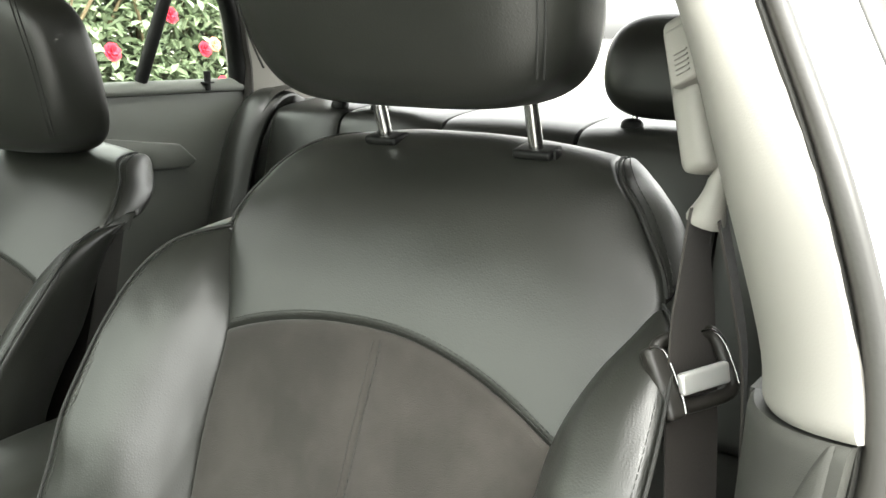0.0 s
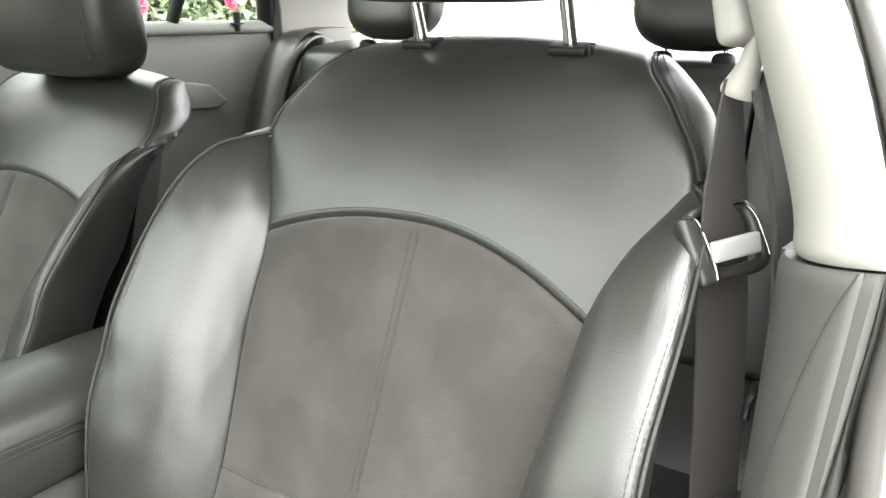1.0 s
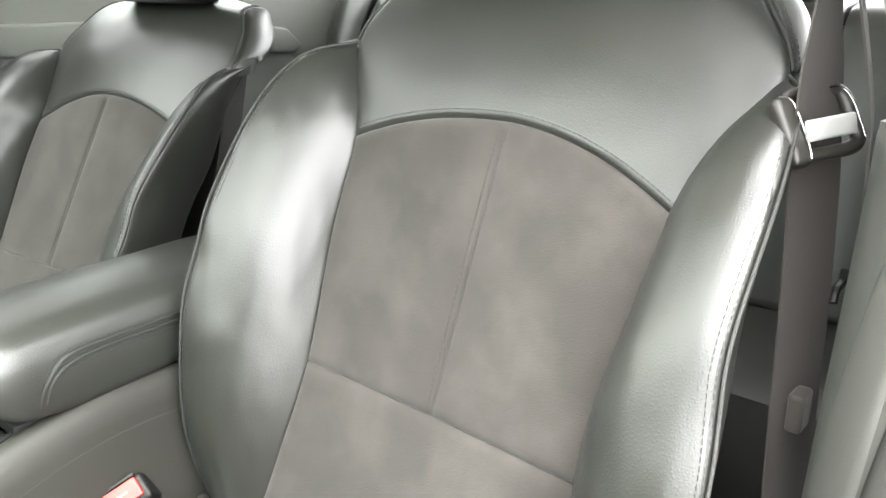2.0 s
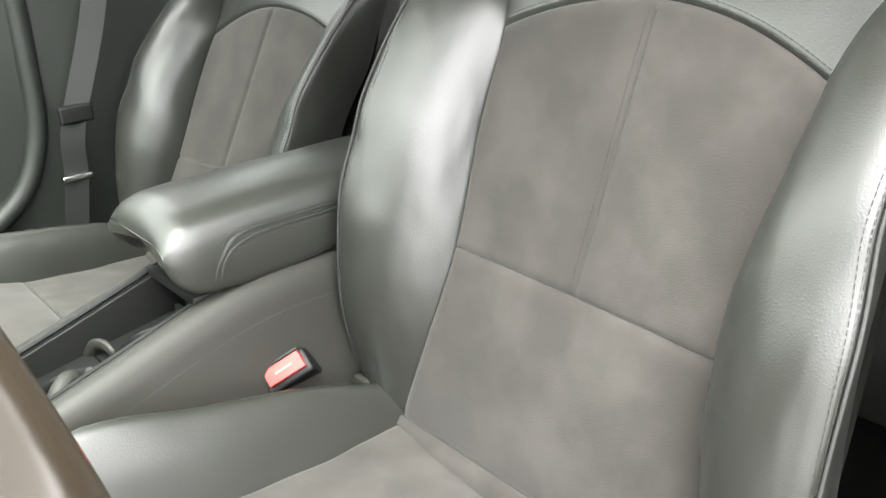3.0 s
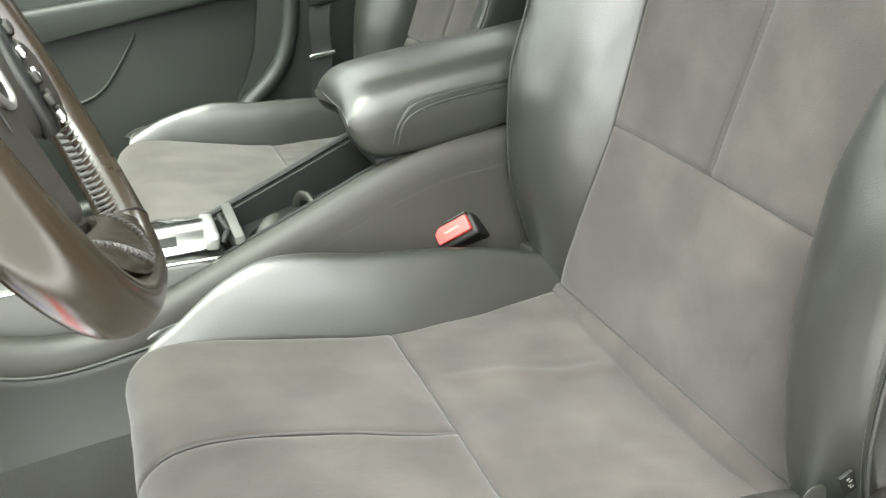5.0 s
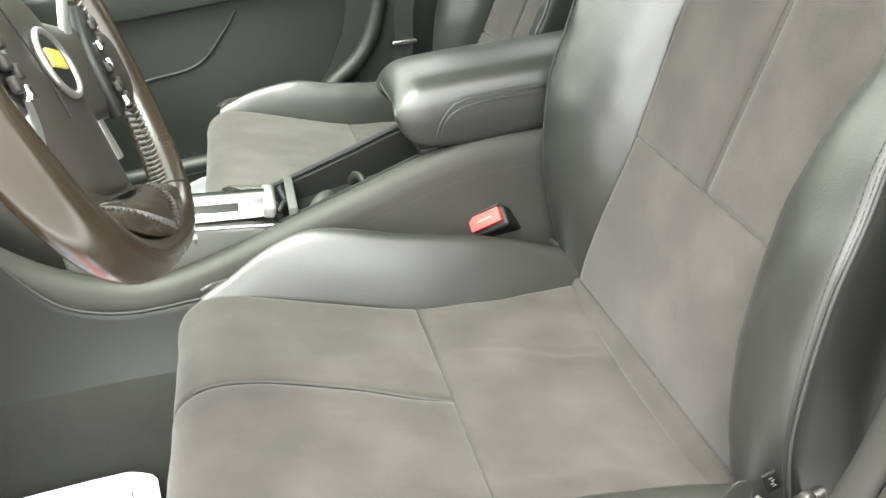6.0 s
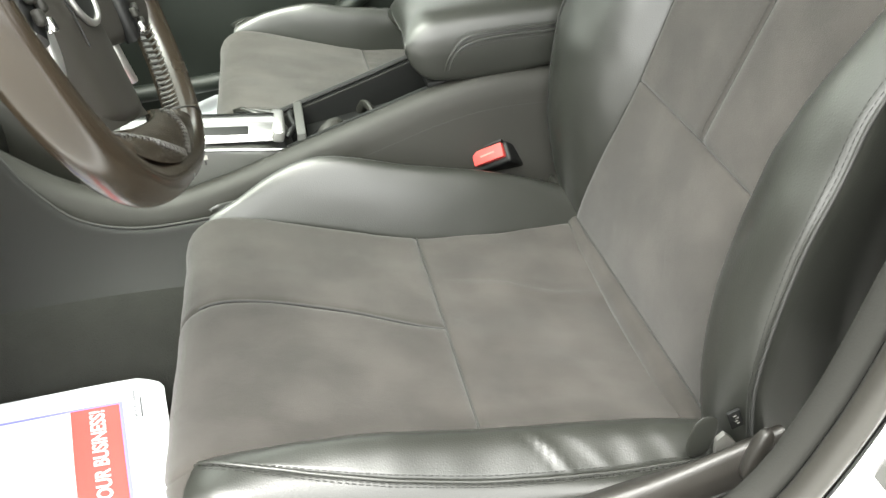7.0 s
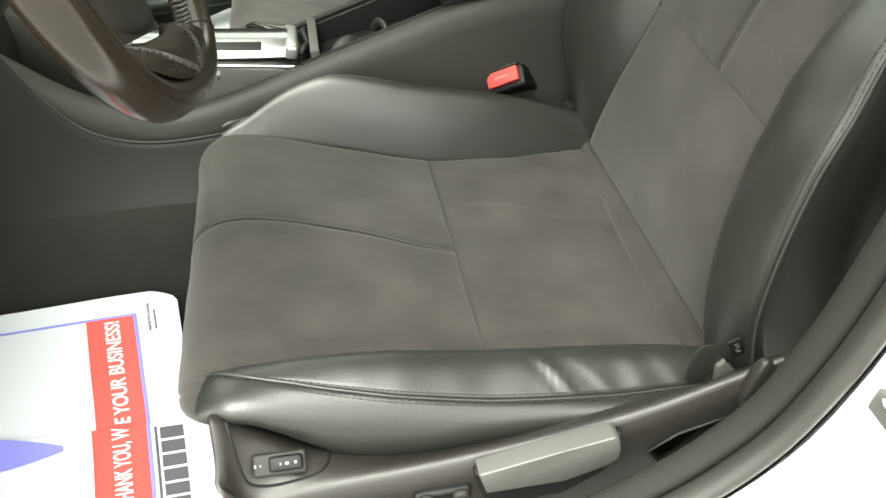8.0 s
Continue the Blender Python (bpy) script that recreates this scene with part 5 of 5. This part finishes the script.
def striker_slab(pts, h0, h1):
    bm = bmesh.new()
    o = Vector((-0.066, -0.759, 0.760)) + SR * 0.012 + SD * 0.003
    lows, tops = ([bm.verts.new(o + SR * a + SD * b + SN * h) for a, b in pts] for h in (h0, h1))
    bm.faces.new(tops)
    bm.faces.new(lows[::-1])
    for k in range(len(pts)):
        m = (k + 1) % len(pts)
        bm.faces.new((lows[k], lows[m], tops[m], tops[k]))
    bmesh.ops.recalc_face_normals(bm, faces=bm.faces)
    bmesh.ops.bevel(bm, geom=bm.edges[:], offset=0.0012, segments=2, affect="EDGES", profile=0.6)
    return bm
base = part("base", striker_slab([(-0.014, -0.004), (-0.019, 0.006), (0.002, 0.034), (0.030, 0.014), (0.030, -0.007)], -0.006, 0.009), GREY, striker)
part("plate", striker_slab([(-0.011, -0.003), (-0.010, 0.001), (0.004, 0.021), (0.030, 0.006), (0.030, -0.006)], 0.0085, 0.0115), SATIN, striker)
settle(striker)

# driver's seat belt
belt = thing("driver_belt", "brown black seat belt with chrome tongue hanging from the pillar", "seat belt", (0.1, -0.63, 0.4))
turn = Euler((radians(-24), radians(6), radians(-30))).to_matrix()
cover = part("adjuster_cover", boxed((0.120, -0.610, 1.213), (0.036, 0.024, 0.100), 0.009, turn, 4), CREAM, belt, "cream plastic height adjuster cover")
part("adjuster_button", boxed((0.114, -0.608, 1.236), (0.034, 0.023, 0.036), 0.003, turn, 3), CREAM, cover)
for k in range(5):
    part("rib", boxed(Vector((0.114, -0.608, 1.236)) + turn @ Vector((-0.0175, -0.002, -0.012 + 0.0032 * k)), (0.0012, 0.011, 0.0010), 0, turn), CREAM, cover, smooth=False)
part("slot", boxed((0.110, -0.626, 1.196), (0.012, 0.016, 0.030), 0.003, turn), TRAY, cover)
part("loop_arm", tubed(path([(0.106, -0.632, 1.206), (0.103, -0.631, 1.178), (0.101, -0.628, 1.155), (0.101, -0.623, 1.136)], 16), 0.0075, 12, taper=[0.62] * 8 + [0.85, 0.9, 1.0, 1.15, 1.35, 1.55, 1.65, 1.5]), CREAM, belt, "cream plastic belt loop arm")
BP = [(0.105, -0.618, 1.146), (0.102, -0.620, 1.10), (0.100, -0.623, 1.05), (0.101, -0.627, 0.99), (0.102, -0.631, 0.92), (0.104, -0.635, 0.80), (0.11, -0.64, 0.65), (0.10, -0.65, 0.45)]
n = 40
wid = [0.026 + 0.021 * min(1.0, k / 8) for k in range(n)]
way = [(1.0 - 0.10 * min(1.0, k / 16), -0.08 - 0.36 * min(1.0, k / 16), 0) for k in range(n)]
part("webbing", ribbon(path(BP, n), way, wid), WEB, belt)
part("webbing", ribbon(path([(0.112, -0.630, 1.142), (0.118, -0.642, 1.09), (0.122, -0.652, 1.03), (0.125, -0.655, 0.90), (0.125, -0.655, 0.6)], 14), [(1.0, 0.20, 0)] * 14, 0.047), WEB, belt)
tx = Vector((0.80, -0.58, 0.13)).normalized()
ty = Vector((0.10, 0.12, 0.98)).cross(tx).normalized()
tz = tx.cross(ty)
TM = Matrix.Translation((0.0965, -0.6260, 1.043)) @ Matrix((tx, ty, tz)).transposed().to_4x4()
def tput(nm, bm, mat, parent, lab=""):
    bmesh.ops.transform(bm, matrix=TM, verts=bm.verts)
    return part(nm, bm, mat, parent, lab, angle=60)
def tongue_ring(w, h, r, y0, y1, n=40):
    pts = []
    for k in range(n):
        a = 2 * math.pi * k / n
        cx, cz = math.cos(a), math.sin(a)
        x, z = w * math.copysign(abs(cx) ** 0.45, cx), h * math.copysign(abs(cz) ** 0.45, cz)
        pts.append((x, y0 + (y1 - y0) * (0.5 - 0.5 * z / h), z))
    return pts
tongue = tput("tongue", tubed(tongue_ring(0.0240, 0.020, 0, 0.009, -0.008), 0.0046, 12, closed=True, squash=1.1), SHIELDP, belt, "brown black plastic belt tongue")
lean = Euler((radians(-23), 0, 0)).to_matrix()
BC = Vector((-0.0255, -0.002, -0.003))
tput("tongue_block", boxed(BC, (0.014, 0.013, 0.048), 0.005, lean, 4), SHIELDP, tongue)
tput("tongue_bar", boxed((-0.002, -0.0125, -0.003), (0.036, 0.006, 0.014), 0.0025, None, 3), STEEL, tongue, "chrome tongue bar")
tput("tongue_rim", tubed(path([BC + lean @ Vector(q) for q in ((-0.004, -0.0062, 0.0225), (0.0040, -0.0066, 0.0205), (0.0066, -0.0062, 0.010), (0.0066, -0.0062, -0.012), (0.0050, -0.0062, -0.0215))], 18), 0.0010, 8), DARKCHROME, tongue)
tput("tongue_rim", tubed(path([(0.010, 0.0045, 0.0210), (0.0205, 0.0038, 0.0195), (0.0250, -0.0005, 0.010), (0.0255, -0.0060, -0.004), (0.0250, -0.0100, -0.014)], 18), 0.0010, 8), DARKCHROME, tongue)
part("guide_hook", tubed(path([(0.082, -0.654, 0.926), (0.090, -0.653, 0.933), (0.112, -0.651, 0.931), (0.120, -0.650, 0.938)], 14), 0.003, 8), TRAY, belt)
part("stop_button", boxed((0.090, -0.641, 0.838), (0.022, 0.012, 0.030), 0.004, None, 3), WEB, belt)
settle(belt)

# left rear door inner side, behind the pillar
ldoor = thing("rear_left_door", "closed dark grey rear car door behind the pillar", "car door", (0.6, -0.76, 0.35))
wall_panel("panel", [(0.16, 0.36), (0.75, 0.36), (0.98, 0.80), (1.01, 1.135), (0.16, 1.135)], -0.80, -0.735, "y", DOORLIT, ldoor)
settle(ldoor)

# roof, pillars towards the windscreen, glass
roof = thing("ceiling", "pale grey headliner under the white roof", "ceiling", (0, 0, 1.45), kind="structure")
def roof_at(a, b):
    x = -0.36 + 1.50 * a
    u = 2 * b - 1
    return np.array((x, u * (0.58 - 0.03 * abs(a - 0.45)), 1.475 + 0.025 * math.sin(math.pi * a) - 0.055 * abs(u) ** 3))
part("headliner", patch(roof_at, 24, 24, out=(0, 0, -1), edges="", thick=0.02), LINER, roof)
settle(roof)
screen = thing("windscreen", "green tinted windscreen glass in front of the dashboard", "windscreen", (-0.9, 0, 1.02))
def screen_at(a, b):
    u = 2 * b - 1
    return np.array((-1.36 + 0.98 * a - 0.06 * (1 - u * u) * (1 - a), u * (0.70 - 0.13 * a), 1.035 + 0.415 * a + 0.035 * (1 - u * u) * a))
part("pane", patch(screen_at, 12, 16, out=(-1, 0, 1), edges="", dip=0, thick=0.005), GLASS, screen)
settle(screen)
frame_r = thing("windscreen_pillar", "cream windscreen pillar", "pillar", (-0.9, 0.68, 1.05))
part("cover", tubed([(-1.35, 0.70, 1.02), (-0.80, 0.66, 1.25), (-0.34, 0.58, 1.45)], 0.035, 10), CREAM, frame_r)
settle(frame_r)
frame_l = thing("windscreen_pillar", "cream windscreen pillar", "pillar", (-0.9, -0.68, 1.05))
part("cover", tubed([(-1.35, -0.70, 1.02), (-0.80, -0.66, 1.25), (-0.34, -0.58, 1.45)], 0.035, 10), CREAM, frame_l)
settle(frame_l)

# dash and lower panels
dash = thing("dashboard", "dark grey plastic dashboard and lower knee panel", "dashboard", (-0.95, 0, 0.7))
wall_panel("main", [(-0.80, 0.74), (-0.80, 0.97), (-0.90, 1.02), (-1.35, 1.02), (-1.35, 0.45), (-1.05, 0.45), (-0.90, 0.66)], -0.70, 0.70, "y", PLASTIC, dash, bevel=0.025)
part("center_panel", prism([(-0.76, 0.70), (-0.78, 0.95), (-0.85, 0.98), (-1.2, 0.98), (-1.2, 0.45), (-0.78, 0.45)], "y", -0.098, 0.098, 0.012), PLASTIC, dash)
settle(dash)

# ---------------------------------------------------------------- papers
mat_paper = thing("paper_floor_mat", "white printed paper floor mat, creased, on the driver's floor", "paper mat", (-0.68, -0.3, 0.34))
# a frame on the paper: s runs along its print towards the tunnel, t runs forward
def paper_at(s, t, lift=0.0):
    """s: 0 near the door, 1 at the tunnel; t: metres forward of its rear edge."""
    y = -0.560 + 0.345 * s
    z = 0.372 + 0.035 * s + 0.065 * s * s + 0.004 * math.sin(s * 9 + t * 6) + 0.003 * noise.noise(Vector((s * 5, t * 7, 0)))
    x = -0.548 - t - 0.042 * s
    return np.array((x, y, z + lift))
def paper_part(nm, s0, s1, t0, t1, mat, lift=0.0, lab="", nu=24, nv=16, thick=0.0006, round_corner=0.0):
    def f(a, b):
        s = s0 + (s1 - s0) * a
        t = t0 + (t1 - t0) * b
        if round_corner:
            t += round_corner * max(0.0, (a - 0.93) / 0.07) ** 2 * (1 - b)
        return paper_at(s, t, lift)
    return part(nm, patch(f, nu, nv, edges="", dip=0, thick=thick, out=(0, 0, 1)), mat, mat_paper, lab)
paper_part("sheet", 0.40, 1.0, 0.0, 0.42, PAPER, round_corner=0.03)
paper_part("border", 0.43, 0.925, 0.050, 0.054, BLUE, 0.0012)
paper_part("border", 0.918, 0.925, 0.054, 0.40, BLUE, 0.0012)
paper_part("band", 0.43, 0.918, 0.054, 0.110, RED, 0.0012)
paper_part("front_fold", -0.2, 0.535, -0.018, 0.42, PAPER, 0.006)
paper_part("border", -0.2, 0.533, 0.050, 0.054, BLUE, 0.0072)
paper_part("band", -0.2, 0.533, 0.054, 0.114, RED, 0.0072)
for k in range(6):
    paper_part("bar", 0.515 - 0.05 * k - 0.040, 0.515 - 0.05 * k, 0.014, 0.040, PRINTBLACK, 0.0072, nu=3, nv=3)
paper_part("bar", 0.15, 0.52, 0.043, 0.046, PRINTBLACK, 0.0072, nu=8, nv=2)
part("picture", patch(lambda a, b: paper_at(0.49 + (a - 0.5) * 0.13 * math.sin(math.pi * (0.02 + 0.96 * b)) ** 0.8 + 0.03 * b, 0.145 + 0.27 * b, 0.0072), 12, 30, edges="", dip=0, thick=0.0006, out=(0, 0, 1)), BLUE, mat_paper, "purple blue printed shape")


def print_text(text, s0, s1, t, size, mat, lift, bold=0.0):
    """Text that runs from s0 to s1 along the paper."""
    cu = bpy.data.curves.new("print", "FONT")
    cu.body, cu.size, cu.extrude, cu.offset = text, size, 0.0001, bold
    tmp = bpy.data.objects.new("print", cu)
    scene.collection.objects.link(tmp)
    bpy.context.view_layer.update()
    me = bpy.data.meshes.new_from_object(tmp)
    bpy.data.objects.remove(tmp)
    wide = max(v.co.x for v in me.vertices)
    for v in me.vertices:
        v.co = paper_at(s0 + (s1 - s0) * v.co.x / wide, t + v.co.y, lift + v.co.z)
    me.materials.append(mat)
    ob = new("print", me)
    ob.parent = mat_paper
    return ob


print_text("E YOUR BUSINESS!", 0.555, 0.905, 0.072, 0.024, PAPER, 0.0018, 0.0006)
print_text("THANK YOU, W", 0.262, 0.530, 0.074, 0.026, PAPER, 0.0080, 0.0006)
print_text("MADE IN CHINA", 0.855, 0.955, 0.034, 0.006, PRINTBLACK, 0.0012)
paper_part("bar", 0.86, 0.93, 0.028, 0.030, PRINTBLACK, 0.0012, nu=3, nv=2)
settle(mat_paper)

mat2 = thing("paper_sheet", "white paper lying in the passenger footwell", "paper", (-0.58, 0.72, 0.35))
part("sheet", boxed((-0.60, 0.66, 0.40), (0.10, 0.20, 0.0012), 0, Euler((radians(28), radians(-6), radians(-25))).to_matrix()), PAPER, mat2, smooth=False)
settle(mat2)

# ---------------------------------------------------------------- outside
ground = thing("ground", "worn grey concrete drive under the car", "ground", (0, 0, 0), kind="structure")
part("slab", boxed((0, 0, -0.1), (400, 400, 0.2)), GROUND, ground, smooth=False)
settle(ground)

hedge = thing("rose_bush", "green rose hedge with red blossoms beside the car", "rose bush", (1.6, 2.4, 0), kind="")
rng = random.Random(5)
verts, faces = [], []
for k in range(64000):
    x = rng.uniform(-0.6, 3.8)
    z = rng.uniform(0.15, 1.78 + 0.16 * noise.noise(Vector((x * 2.1, 0, 7))))
    y = 2.3 + 0.25 * noise.noise(Vector((x * 1.3, z * 1.3, 3))) + abs(rng.gauss(0, 0.34))
    c = Vector((x, y, z))
    ln, wd = rng.uniform(0.024, 0.044), rng.uniform(0.013, 0.024)
    m = Euler((rng.uniform(-1.0, 0.9), rng.uniform(-0.6, 0.6), rng.uniform(0, 6.28))).to_matrix()
    i0 = len(verts)
    for a, b, h in ((0, -ln, 0), (wd * 0.8, -ln * 0.3, 0.006), (wd * 0.7, ln * 0.4, 0.006), (0, ln, -0.004), (-wd * 0.7, ln * 0.4, 0.006), (-wd * 0.8, -ln * 0.3, 0.006)):
        verts.append(c + m @ Vector((a, b, h)))
    faces += [(i0, i0 + 1, i0 + 2, i0 + 3), (i0, i0 + 3, i0 + 4, i0 + 5)]
me = bpy.data.meshes.new("leaves")
me.from_pydata(verts, [], faces)
me.materials.append(LEAF)
leaves = new("leaves", me)
leaves.parent = hedge
leaves["kind"] = "stuff"
bm = bmesh.new()
for k in range(60):
    x = rng.uniform(-0.5, 3.7)
    tube(bm, path([(x, 2.5, 0), (x + rng.uniform(-.2, .2), 2.45, 0.8), (x + rng.uniform(-.4, .4), 2.4 + rng.uniform(-.1, .2), 1.5), (x + rng.uniform(-.6, .6), 2.4, 1.75)], 10), 0.008, 6)
part("stems", bm, BARK, hedge)


def rose(c, r, mat):
    bm = bmesh.new()
    for ringn, (rad, n, up) in enumerate(((0.25, 4, 0.9), (0.55, 6, 0.6), (0.9, 8, 0.25))):
        for k in range(n):
            a = 2 * math.pi * k / n + ringn * 0.5
            m = Matrix.Translation(c) @ Euler((radians(75), 0, 0)).to_matrix().to_4x4() @ Euler((0, 0, a)).to_matrix().to_4x4() @ Matrix.Translation((rad * r * 0.7, 0, up * r * 0.5)) @ Euler((0, radians(-70 + 55 * rad), 0)).to_matrix().to_4x4() @ Matrix.Diagonal((r * 0.5, r * 0.5, r * 0.10, 1))
            bmesh.ops.create_icosphere(bm, subdivisions=1, radius=1.0, matrix=m)
    return part("blossom", bm, mat, hedge, "red rose blossom" if mat is PETAL else "faded peach rose blossom")


for x, z, r, m in ((1.732, 1.161, 0.038, PETAL), (2.029, 1.309, 0.036, PETAL), (2.205, 1.168, 0.034, PETAL), (2.262, 1.188, 0.032, PEACH), (2.30, 1.02, 0.030, PETAL)):
    rose(Vector((x, 2.25, z)), r, m)
settle(hedge)
back_wall = thing("garden_wall", "pale rendered wall behind the hedge", "wall", (1.5, 4.2, 0))
part("wall", boxed((2.0, 4.2, 1.0), (14, 0.2, 2.0), 0.01), WALLP, back_wall)
settle(back_wall)
